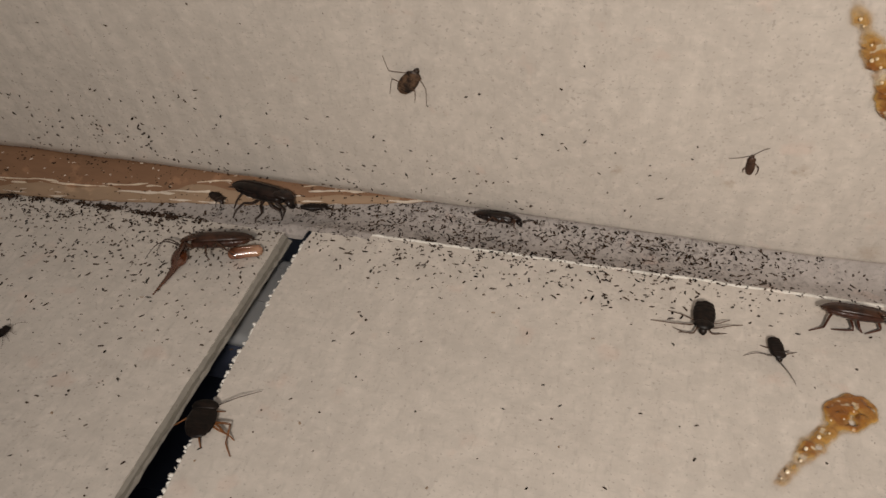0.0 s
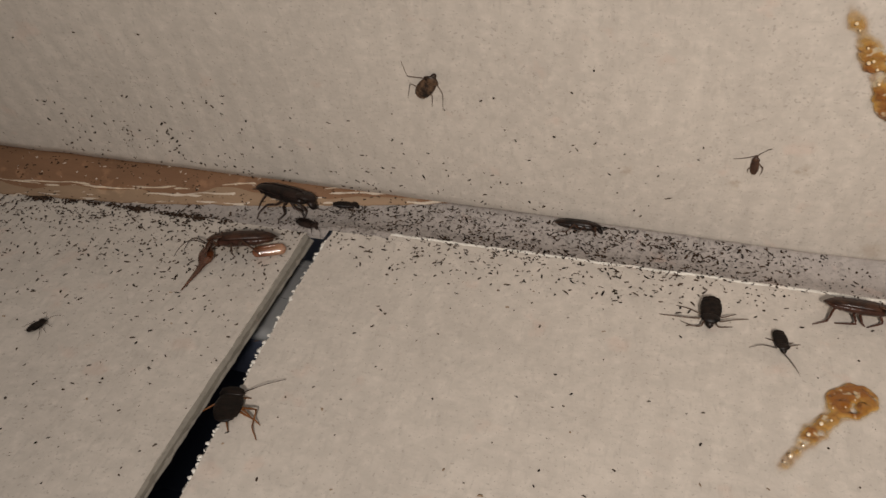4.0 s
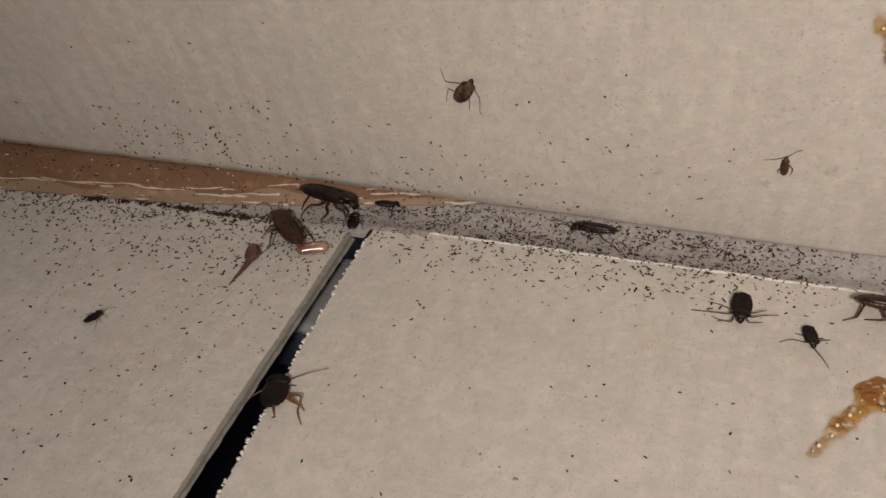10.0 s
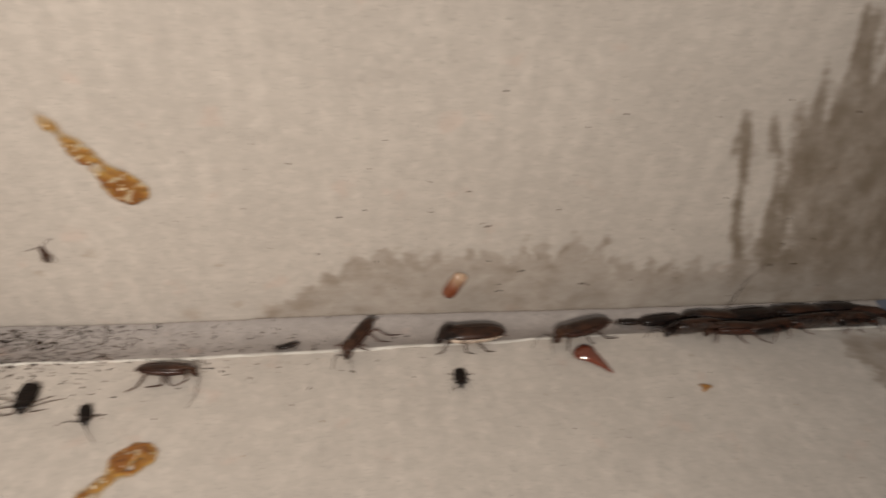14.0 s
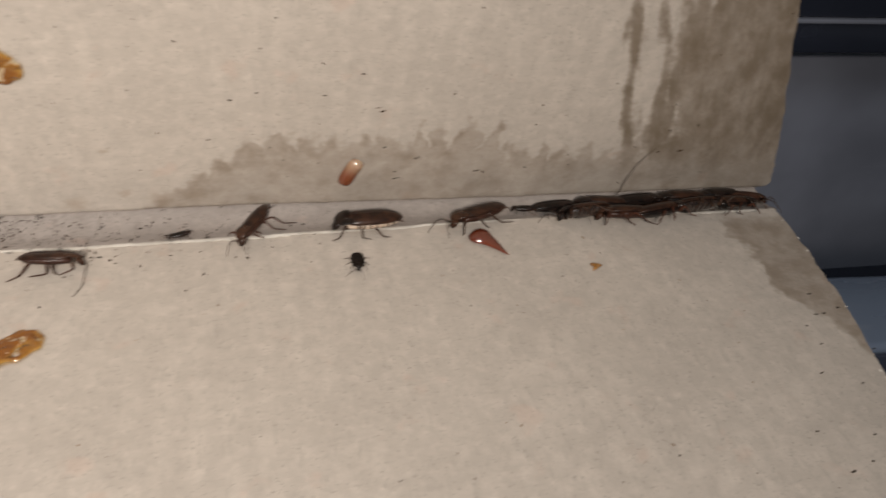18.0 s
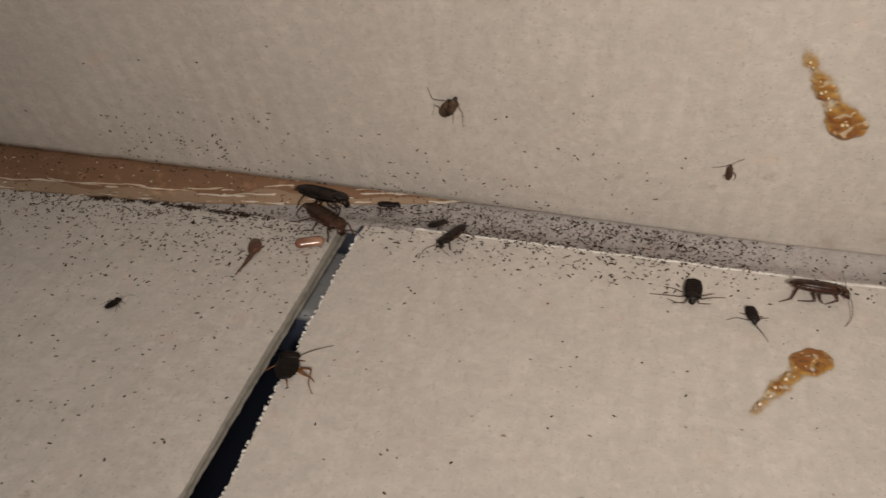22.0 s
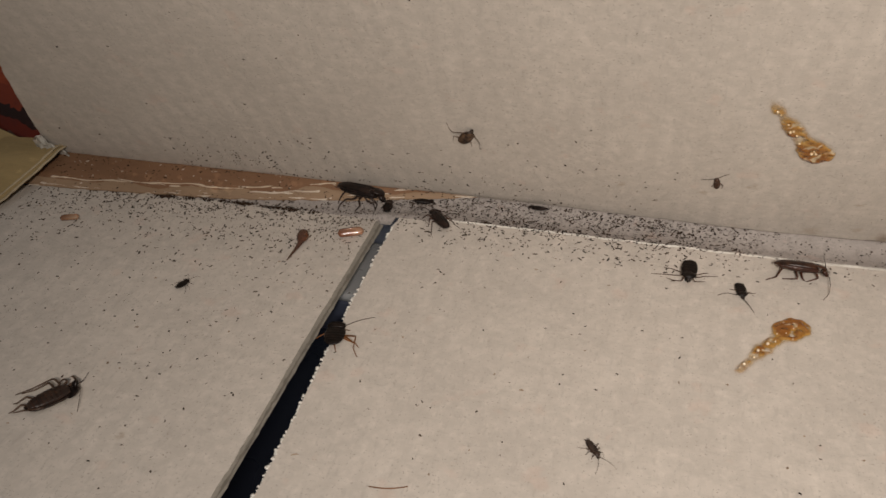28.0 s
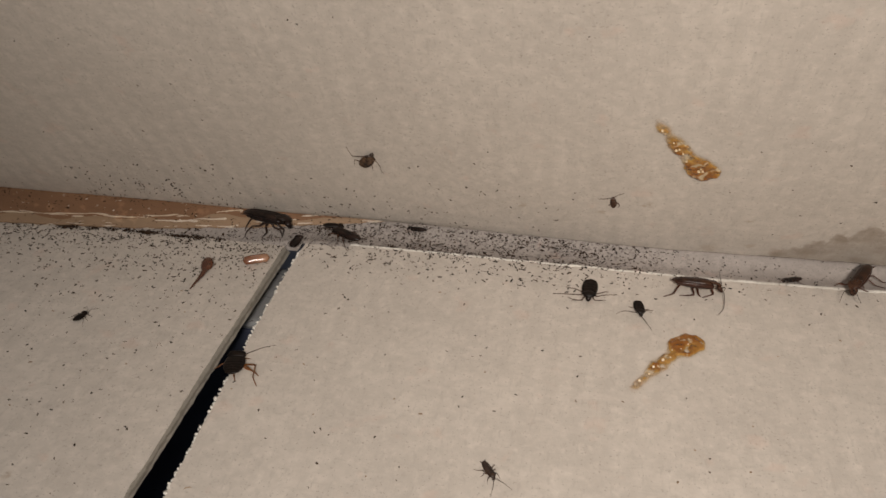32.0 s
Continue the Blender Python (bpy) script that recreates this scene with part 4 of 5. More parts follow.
still += [
    posed(cockroach("cockroach", 14.4, BIG + " beside torn paper", seed=1, feelers=0, wing=mat_dark, limbs=False, wide=0.8, dark=True), on_base(-23.8, -3.2, -11, 14.4, -18, 2.0),
          [[(-29.4, -3.2, 2.6), (-30.6, -4.2, 1.6), (-31.3, -4.9, 0.1)], [(-26.8, -5.2, 2.2), (-28.8, -5.2, 2.0), (-30.2, -6.4, 1.0), (-30.4, -7.6, 0.1)], [(-25.0, -5.6, 2.2), (-24.2, -7.0, 1.6), (-25.2, -8.0, 0.8), (-25.2, -8.6, 0.1)], [(-22.6, -5.6, 2.2), (-20.8, -6.0, 1.6), (-20.1, -6.9, 0.1)], [(-20.6, -5.4, 2.0), (-19.8, -6.0, 1.6), (-20.2, -7.2, 0.1)]],
          [[(-16.6, -5.4, 1.8), (-15.2, -5.0, 2.2), (-13.8, -4.2, 2.0)]], mat_legdark, 0.3),
    posed(cockroach("cockroach", 11.6, "red-brown adult cockroach standing by the crease", seed=3, wing=mat_wing, feelers=0, limbs=False), on_base(85.3, -14.2, -4, 11.6, -32, 0.2),
          [[(81.0, -15.4, 1.4), (79.6, -18.4, 0.9), (77.4, -18.9, 0.1)], [(83.9, -15.8, 1.4), (84.2, -18.2, 0.9), (81.0, -17.8, 0.1)], [(85.0, -16.2, 1.4), (85.3, -17.6, 0.8), (85.9, -17.6, 0.1)], [(88.2, -15.8, 1.4), (88.6, -17.0, 0.8), (86.2, -17.8, 0.1)]],
          [[(90.3, -14.4, 1.3), (90.4, -11.0, 1.8), (90.6, -7.6, 1.4)], [(90.6, -15.8, 1.2), (90.9, -19.2, 1.5), (90.5, -22.4, 0.8), (89.2, -24.1, 0.15)]], mat_legwarm, 0.27),
    posed(cockroach("cockroach", 8.4, "dark broad dead nymph with spread legs", adult=False, wing=mat_nymph, seed=4, wide=1.2, blunt=True, feelers=0, limbs=False, tail=False), on_base(60.4, -19.6, -92, 8.4, 0, 0),
          [[(58.7, -21.6, 1.2), (56.9, -21.0, 1.4), (54.7, -19.0, 0.1)], [(58.5, -22.9, 1.2), (55.3, -23.4, 1.4), (51.9, -22.0, 0.1)], [(58.8, -24.6, 1.0), (57.3, -24.9, 1.1), (55.6, -23.0, 0.1)], [(62.2, -21.9, 1.2), (63.8, -21.2, 1.4), (64.8, -19.2, 0.1)], [(62.0, -23.0, 1.2), (64.0, -22.2, 1.3), (66.9, -20.0, 0.1)], [(61.7, -24.2, 1.0), (64.2, -22.6, 0.1)]], [], None, 0.14),
    posed(cockroach("cockroach", 5.7, "small dark dead nymph with spread legs", adult=False, wing=mat_nymph, seed=5, wide=1.15, blunt=True, feelers=0, limbs=False, tail=False), on_base(71.8, -24.6, -80, 5.7, 0, 0),
          [[(70.9, -25.5, 0.9), (69.5, -24.2, 0.1)], [(72.6, -26.4, 0.9), (73.5, -26.4, 1.2), (75.1, -24.6, 0.1)], [(72.7, -25.8, 0.9), (74.0, -24.4, 0.1)]],
          [[(71.1, -27.0, 0.8), (68.8, -27.0, 1.0), (66.8, -27.2, 0.15)], [(72.1, -27.8, 0.8), (73.4, -30.2, 0.8), (74.5, -31.8, 0.15)]], None, 0.15),
    posed(cockroach("cockroach", 7.6, "dark round nymph astride the slot, amber legs", adult=False, wing=mat_nymph, seed=6, wide=1.62, feelers=0, limbs=False, tail=False), on_base(-11.9, -58.4, 100, 7.6, 0, 0.2),
          [[(-9.6, -59.5, 1.3), (-7.2, -59.6, 1.6), (-6.8, -62.4, 0.9), (-5.5, -64.0, 0.1)], [(-9.2, -59.8, 1.2), (-7.3, -61.2, 1.4), (-7.9, -60.3, 0.2)], [(-8.8, -60.6, 1.2), (-6.8, -61.2, 1.2), (-6.1, -61.2, 0.1)], [(-13.6, -58.8, 1.2), (-16.1, -60.6, 0.1)], [(-11.0, -57.6, 1.2), (-9.6, -56.4, 0.2)], [(-11.0, -62.4, 1.0), (-10.3, -63.6, 0.3)]],
          [[(-11.0, -56.6, 1.2), (-8.0, -54.6, 1.8), (-5.4, -52.0, 1.0)]], mat_legred, 0.19),
    posed(cockroach("cockroach", 10.6, "dead brown cockroach lying on its side", seed=7, wide=1.2, feelers=0, limbs=False, dark=True, wing=mat_legdark, belly=mat_legdark), on_base(-58.6, -89.4, 52, 10.6, 172, -0.7),
          [[(-59.4, -87.6, 1.8), (-60.8, -86.8, 1.8), (-62.2, -86.4, 1.4), (-64.6, -89.4, 1.0), (-67.5, -91.1, 0.2)], [(-60.2, -88.6, 1.8), (-62.0, -87.6, 1.5), (-63.8, -89.6, 1.0), (-66.4, -90.6, 0.3)], [(-58.2, -86.8, 2.0), (-59.6, -86.0, 1.6), (-60.1, -87.0, 1.4)], [(-57.0, -85.8, 1.6), (-58.6, -84.6, 1.4), (-59.9, -84.0, 0.3)], [(-61.8, -92.4, 1.4), (-64.0, -92.0, 1.2), (-65.0, -93.6, 0.8), (-66.2, -93.5, 0.2)], [(-61.6, -94.0, 1.2), (-63.8, -94.0, 0.9), (-64.4, -95.4, 0.6), (-65.4, -95.9, 0.1)], [(-59.6, -94.2, 1.0), (-62.2, -95.0, 0.8), (-64.7, -95.6, 0.1)]],
          [[(-56.0, -86.0, 1.4), (-55.6, -85.0, 1.6), (-57.2, -81.6, 0.3)], [(-55.6, -87.0, 1.2), (-53.8, -89.4, 1.2), (-52.6, -92.6, 0.2)]], mat_legmid, 0.26),
]
stuck += [
    posed(cockroach("cockroach", 6.6, "dead brown nymph stuck to the upper panel", adult=False, wing=mat_husk, seed=30, wide=1.25, feelers=0, limbs=False, tail=False), on_panel(7.7, 33.0, 58, 0.85),
          [[(7.8, 35.0, 0.8), (4.6, 35.3, 1.0), (3.6, 37.7, 0.2)], [(6.4, 32.5, 0.8), (4.9, 33.6, 1.0), (3.8, 29.4, 0.2)], [(9.4, 34.2, 0.8), (10.5, 31.9, 1.0), (10.0, 27.3, 0.2)], [(8.5, 31.0, 0.8), (8.4, 29.6, 0.8), (8.0, 27.8, 0.2)]], [], None, 0.10, True),
    posed(cockroach("cockroach", 4.8, "dead slender nymph stuck to the upper panel", adult=False, wing=mat_leg, seed=31, wide=0.85, feelers=0, limbs=False, tail=False), on_panel(64.1, 22.2, 94, 0.6),
          [[(63.6, 21.8, 0.6), (63.1, 21.3, 0.8), (63.4, 19.6, 0.1)], [(64.6, 22.8, 0.6), (65.4, 22.1, 0.8), (65.5, 20.7, 0.5), (65.2, 19.0, 0.1)]], [[(63.9, 24.4, 0.6), (66.0, 26.3, 0.2)], [(63.8, 24.4, 0.6), (62.1, 23.7, 0.6), (60.5, 22.9, 0.2)]], mat_legmid, 0.11, True),
]
# those that run
runner_a = cockroach("cockroach", 9.5, "dark adult cockroach running along the fold", seed=40, wing=mat_dark, feeler_length=0.6, wide=0.82, dark=True)
runner_b = cockroach("cockroach", 13.8, "brown adult cockroach running from an egg case to the slot", seed=41, feeler_length=0.45, wide=0.95)
runner_c = cockroach("cockroach", 5.8, "small dark nymph near the head of the slot", adult=False, wing=mat_dark, leg=mat_legdark, seed=42, wide=1.2)
runner_e = cockroach("cockroach", 5.8, "small dark brown nymph against the torn paper", adult=False, wing=mat_nymph, leg=mat_legdark, seed=2, feelers=0)
runner_d = cockroach("cockroach", 5.5, "small dark nymph running along the upper panel", adult=False, wing=mat_dark, leg=mat_legdark, seed=43)


# ---- egg cases, bait gel, crumbs ----
def ootheca(length, label, mat):
    o = thing("egg_case", label, "egg case", "egg cases")
    bm = bmesh.new()
    L = length * MM
    st = []
    for k in range(15):
        q = k / 14
        e = (1 - abs(2 * q - 1) ** 6) ** 0.5
        st.append((L * (q - 0.5), L * 0.215 * (0.25 + 0.75 * e), L * 0.15 * (0.25 + 0.75 * e), 0, L * 0.02 * math.sin(3 * q)))
    loft(bm, st, 16)
    body = part("case", bm, mat, o)
    bm = bmesh.new()
    tube(bm, [(L * (q - 0.5), L * 0.02, L * 0.155 * (0.5 + 0.5 * math.sin(math.pi * q))) for q in (0.06, 0.3, 0.5, 0.7, 0.94)], [L * 0.02] * 5)
    part("keel", bm, mat, body, "ridge of the egg case")
    return o


still += [
    (ootheca(6.6, "glossy tan-brown egg case on the base", mat_case), on_base(-22.8, -18.0, 24, 5.0)),
    (ootheca(4.9, "pale tan egg case on the base", mat_case_pale), on_base(-98.2, -27.2, 20, 3.6)),
]
stuck.append((ootheca(7.4, "empty amber egg case stuck to the stained panel", mat_case_wall), on_panel(141.4, 11.2, 68, 1.3)))


def drop(label, length, mat, fat, tail, tall):
    """A tear-shaped drop of gel with a drawn-out tail along +x."""
    o = thing("gel_drop", label, "bait gel")
    bm = bmesh.new()
    st = []
    L = length * MM
    for k in range(22):
        q = k / 21
        w = fat * math.sqrt(max(0, 1 - ((q - 0.21) / 0.21) ** 2))
        if q > 0.21:
            w = max(w, fat * tail * (1 - (q - 0.21) / 0.79) + 0.008)
        st.append((L * (q - 0.5), L * max(w, 0.012), L * max(w, 0.012) * tall, 0.0, L * 0.045 * math.sin(q * 4)))
    loft(bm, st, 16, flat=0.5)
    part("gel", bm, mat, o)
    return o


mat_drop = chitin("amber_drop", (0.050, 0.014, 0.006), (0.105, 0.036, 0.015), 0.16, 200)
mat_drop_red = chitin("dark_amber_drop", (0.11, 0.022, 0.009), (0.16, 0.036, 0.015), 0.14, 200)
for mat in (mat_drop, mat_drop_red):
    mat.node_tree.nodes["Principled BSDF"].inputs["Specular IOR Level"].default_value = 1.0
still += [
    (drop("tear-shaped amber gel drop with a long tail", 13.2, mat_drop, 0.12, 0.52, 0.8), on_base(-34.2, -26.4, -85, 3.0)),
    (drop("dark amber tear-shaped gel drop with a pointed tail", 9.8, mat_drop_red, 0.255, 0.88, 0.5), on_base(168.4, -17.6, -50, 3.4)),
]


def smear(name, label, lobes, seed):
    """A dried gel smear: lobes (x, y, radius) in mm, run together, with pale holes; thicker lobes lie inside."""
    o = thing(name, label, "bait gel", "gel smears")

    def field(x, y, shrink, cut):
        d, girth = -9.0, 1.0
        for (ax, ay, ar), (bx, by, br) in zip(lobes, lobes[1:]):
            vx, vy = bx - ax, by - ay
            s = max(0, min(1, ((x - ax) * vx + (y - ay) * vy) / (vx * vx + vy * vy)))
            near = ar + (br - ar) * s - math.hypot(x - ax - s * vx, y - ay - s * vy)
            if near > d:
                d, girth = near, ar + (br - ar) * s
        d += 0.34 * wave(x, y, 0.45, seed) + 0.13 * wave(x, y, 1.3, seed + 2) - shrink
        hole = wave(x, y, 0.36, seed + 5) + 0.5 * wave(x, y, 0.8, seed + 9)
        return min(d, (cut - hole) * 2.5), 0.30 + 0.70 * min(1.0, girth / 3.2) ** 1.3

    def layer(nm, shrink, cut, height, base, mat, lab):
        step = 0.22
        xs = [l[0] for l in lobes]
        ys = [l[1] for l in lobes]
        rad = max(l[2] for l in lobes) + 1.2
        x0, x1, y0, y1 = min(xs) - rad, max(xs) + rad, min(ys) - rad, max(ys) + rad
        nx, ny = int((x1 - x0) / step), int((y1 - y0) / step)
        val = {(i, j): field(x0 + i * step, y0 + j * step, shrink, cut) for i in range(nx + 1) for j in range(ny + 1)}
        bm = bmesh.new()
        made = {}

        def vert(i, j, top):
            if (i, j, top) not in made:
                ripple = 1 + 0.55 * wave(i * step, j * step, 0.75, seed + 3)
                h = base + height * val[i, j][1] * ripple * (1 - math.exp(-max(0.0, val[i, j][0]) / 0.7))
                made[i, j, top] = bm.verts.new(Vector((x0 + i * step, y0 + j * step, h)) * MM)
            return made[i, j, top]

        inside = lambda i, j: 0 <= i < nx and 0 <= j < ny and max(val[i, j][0], val[i + 1, j][0], val[i, j + 1][0], val[i + 1, j + 1][0]) > 0
        for i in range(nx):
            for j in range(ny):
                if inside(i, j):
                    bm.faces.new([vert(a, b, True) for a, b in ((i, j), (i + 1, j), (i + 1, j + 1), (i, j + 1))])
        part(nm, bm, mat, o, lab)

    layer("gel_body", -0.25, 0.62, 0.8, 0.10, mat_gel, "wet amber body with holes")
    rng2 = random.Random(seed)
    # pale beads added where the wet gel would sparkle
    for k in range(10):
        a, b = lobes[k % (len(lobes) - 1)], lobes[k % (len(lobes) - 1) + 1]
        q = rng2.random()
        bm = bmesh.new()
        bmesh.ops.create_icosphere(bm, subdivisions=2, radius=rng2.uniform(0.14, 0.36) * MM)
        glint_bead = part("glint_bead", bm, mat_glint, o, "small pale bead painting a glint on the gel")
        rad = min(a[2], b[2]) * 0.4
        glint_bead.matrix_basis = pose((a[0] + (b[0] - a[0]) * q + rng2.uniform(-rad, rad)) * MM, (a[1] + (b[1] - a[1]) * q + rng2.uniform(-rad, rad)) * MM, 0.75 * MM)
    return o


still.append((smear("gel_smear", "wet amber gel smear with painted glints on the base", [(82.9, -34.2, 3.3), (81.2, -35.8, 3.2), (78.6, -39.2, 1.5), (76.0, -42.6, 1.9), (73.6, -46.4, 1.1), (71.3, -50.0, 1.0)], 3), Matrix.Translation(Vector((-0.2, -1.2, -1.15)) * MM)))
stuck.append((smear("gel_smear", "wet amber gel smear with painted glints on the upper panel", [(82.6, 37.2, 3.3), (81.2, 39.2, 3.1), (78.6, 42.6, 1.7), (76.8, 45.4, 2.1), (75.2, 47.8, 1.8), (73.8, 50.0, 0.9), (72.6, 52.0, 1.5), (71.0, 54.8, 0.3)], 8), Matrix.Translation(Vector((-0.5, 0.8, 0.25)) * MM)))


def crumb_field(name, label, mat, spots, where):
    """Loose grains as one object: spots of (x, y, length, turn); where(x, y) gives the resting point."""
    verts, faces = [], []
    rng = random.Random(len(spots))
    for x, y, size, turn in spots:
        c, s = math.cos(turn), math.sin(turn)
        thin = min(size * rng.uniform(0.32, 0.85), rng.uniform(0.2, 0.4)) if rng.random() < 0.9 or size > 0.6 else size * 0.8
        o = len(verts)
        base = where(x, y)
        bend = rng.uniform(-0.2, 0.2) * size
        for ux, uy, uz in ((-0.5, 0, 0.1), (-0.28, 0.5, 0.2), (-0.28, -0.5, 0.2), (0.25, 0.5, 0.15), (0.25, -0.5, 0.15), (0.5, 0, 0.1), (-0.2, 0, 0.75), (0.2, 0, 0.7), (0, 0, -0.2)):
            dx, dy = ux * size, uy * thin + bend * (1 - 4 * ux * ux)
            verts.append(((base[0] + c * dx - s * dy) * MM, (base[1] + s * dx + c * dy) * MM, (base[2] + uz * thin * 0.8) * MM))
        for f in ((0, 2, 6), (0, 6, 1), (1, 6, 7, 3), (2, 4, 7, 6), (4, 5, 7), (3, 7, 5), (0, 1, 8), (0, 8, 2), (1, 3, 8), (2, 8, 4), (3, 5, 8), (4, 8, 5)):
            faces.append([o + k for k in f])
    me = bpy.data.meshes.new(name)
    me.from_pydata(verts, [], faces)
    me.materials.append(mat)
    ob = new(name, me)
    return tagged(ob, label, "droppings", kind="stuff")


def scatter(rng, count, xs, ys, keep, sizes=(0.22, 1.05)):
    out = []
    while len(out) < count:
        x, y = rng.uniform(*xs), rng.uniform(*ys)
        if rng.random() < keep(x, y):
            a = rng.random()
            out.append((x, y, sizes[0] + (sizes[1] - sizes[0]) * a ** 2.4, rng.uniform(0, 6.3)))
    return out


def in_slot(x, y):
    return -18.6 < x < -11.6 and y < -9.5


def along(x):
    return lerp_table([(-125, 0.35), (-90, 0.8), (-20, 1.0), (20, 1.0), (55, 0.75), (85, 0.32), (110, 0.12), (140, 0.04), (240, 0.03)], x)


rng = random.Random(11)
floor_spots = scatter(rng, 3300, (-122, 150), (-30, 0.5), lambda x, y: 0 if in_slot(x, y) else (0.4 if x < 14 and y > lerp_table(BROWN, x) else 1.0) * along(x) * math.exp(-((y + 6) / (11.5 if x < -15 else 9.0)) ** 2) * (0.45 + 0.9 * max(0, wave(x, y, 0.12, 4) + 0.4)) * (0.25 + 1.6 * max(0, wave(x, y, 0.4, 8) + 0.2)))
# dense row of dark grains that draws the black shadow gap at the torn seam
floor_spots += scatter(rng, 640, (-84, -34), (-12.0, -8.6), lambda x, y: max(0.05, 0.45 + 1.6 * wave(x, 0, 0.22, 3)) * math.exp(-((y - min(-9.7, lerp_table(BROWN, x) - 0.7)) / 0.7) ** 2), (0.45, 1.3))
floor_spots += scatter(rng, 430, (-120, 60), (-112, -22), lambda x, y: 0 if in_slot(x, y) else (0.95 if x < -15 else 0.24) * (0.2 + ease(-110, -30, y)), (0.28, 0.95))
floor_spots += scatter(rng, 520, (-118, -19), (-40, -11), lambda x, y: 0.3 + 0.7 * ease(-36, -18, y), (0.4, 1.5))
floor_spots += scatter(rng, 45, (60, 234), (-90, -11), lambda x, y: 1, (0.25, 0.8))
floor_spots += scatter(rng, 520, (-12, 92), (-8.6, 0.2), lambda x, y: (0.25 + 0.75 * ease(-6, -1, y)) * (1 - ease(60, 92, x)) * (0.2 + 1.5 * max(0, wave(x, y, 0.3, 18) + 0.3)), (0.6, 1.7))
floor_spots += scatter(rng, 90, (-8, 62), (-21, -9), lambda x, y: 0.3 + 0.7 * max(0, wave(x, y, 0.25, 28) + 0.4), (0.7, 1.8))
floor_spots += scatter(rng, 70, (25, 75), (-10.6, -8.6), lambda x, y: 1, (0.4, 0.9))
floor_spots += [(-36.0, -47.4, 1.2, 0.3), (3.9, -36.0, 1.0, 1.0), (1.5, -38.5, 0.8, 0.4), (6.2, -15.8, 1.6, 0.5), (57.0, -24.0, 1.2, 0.3), (55.2, -21.2, 1.4, 0.4), (71.4, -19.2, 0.9, 0), (75.6, -20.2, 0.9, 0), (-14.2, -44.0, 0.9, 0.5), (-36.4, -24.6, 1.4, 0.9)]
floor_spots += [(213.3, -80.6, 1.3, 0.3), (220.3, -59.5, 1.3, 0.3), (224.6, -52.5, 1.1, 0.3), (224.4, -47.6, 0.8, 0.3), (230.1, -38.7, 0.9, 0.3), (233.9, -43.2, 0.8, 0.3), (228.1, -44.5, 1.3, 0.3), (230.0, -44.4, 1.2, 0.3), (226.8, -62.9, 0.9, 0.3), (234.5, -54.8, 1.0, 0.3), (211.8, -72.2, 0.7, 0.3), (221.7, -74.0, 0.8, 0.3), (222.5, -80.0, 0.8, 0.3)]


def on_ground(x, y):
    z = ground(x, y)
    if y > lerp_table(BROWN, x) and x < 14:
        y0 = lerp_table(BROWN, x)
        s = (y - y0) / (3.5 - y0)
        z += 0.35 + (3.5 - y0) * 0.16 * math.sin(math.pi * min(1, s * 1.15)) ** 0.8
    return x, y, z + 0.12


crumb_field("droppings", "scattered black and brown droppings on base and fold, with a dense row drawing a shadow gap", mat_frass, floor_spots, on_ground)
crumb_field("crumbs", "pale brown crumbs on the base", mat_frass_pale, scatter(rng, 60, (-115, 215), (-100, -12), lambda x, y: 0 if in_slot(x, y) else 1, (0.4, 1.0)) + [(-8.0, -92.0, 1.6, 0.4)], on_ground)


fibre_spots = scatter(rng, 90, (-116, 4), (-11, 2.5), lambda x, y: 1.0 if y > lerp_table(BROWN, x) + 0.8 else 0, (0.3, 1.1))
tagged(crumb_field("paper_fibres", "pale paper fibres on the torn brown kraft", mat_fibre, fibre_spots, on_ground), category="paper fibres")


def flake():
    """A torn amber flake with three points."""
    f = thing("amber_flake", "small orange-brown flake on the base", "flake")
    bm = bmesh.new()
    for a in (0.3, 2.2, 4.1):
        tube(bm, [Vector((0, 0, 0.25)) * MM, Vector((0.6 * math.cos(a), 0.6 * math.sin(a), 0.35)) * MM, Vector((1.5 * math.cos(a), 1.3 * math.sin(a), 0.15)) * MM], [0.55 * MM, 0.45 * MM, 0.1 * MM], 7)
    part("chip", bm, mat_flake, f)
    f.matrix_basis = Matrix.Translation(Vector((188.4, -26.6, ground(188.4, -26.6))) * MM)


mat_flake = chitin("amber_flake", (0.26, 0.12, 0.03), (0.36, 0.19, 0.06), 0.4)
flake()

wall_spots = scatter(rng, 330, (-115, 70), (2, 28), sizes=(0.25, 1.15), keep=lambda x, y: (0.14 + 0.6 * math.exp(-(((x + 15) / 45) ** 2))) * math.exp(-y / 9) + (0.35 if abs(x + 55) < 22 and y < 26 else 0) * math.exp(-y / 16))
wall_spots += scatter(rng, 90, (-118, 110), (3, 110), lambda x, y: 0.5, (0.25, 0.75))
wall_spots += scatter(rng, 60, (100, 225), (3, 60), lambda x, y: 0.5, (0.25, 0.8))
wall_spots += [(-33.5, 25.1, 1.3, 0.2), (51.0, 10.8, 1.6, 0.4), (65.8, 26.2, 1.5, 0.5), (79.8, 23.6, 1.5, 0.2), (146.5, 27.2, 1.2, 0.5), (145.6, 28.0, 1.0, 0.5), (155.0, 13.8, 1.7, 0.4), (168.3, 9.4, 1.9, 0.3), (169.6, 9.0, 1.2, 2.4), (151.1, 7.6, 1.8, 0.3), (142.1, 36.4, 0.9, 0), (135.3, 31.3, 0.9, 0), (118.3, 30.4, 0.8, 0), (213.6, 14.0, 1.4, 0.3), (-49.8, 15.3, 1.3, -2.3), (-49.4, 13.4, 1.6, -2.2), (-49.0, 11.4, 1.5, -2.5), (-48.1, 10.6, 1.2, -2.2), (-47.8, 9.2, 0.9, -2.6), (-49.4, 12.4, 0.9, -0.6), (-55, 22, 1.2, -2.4)]
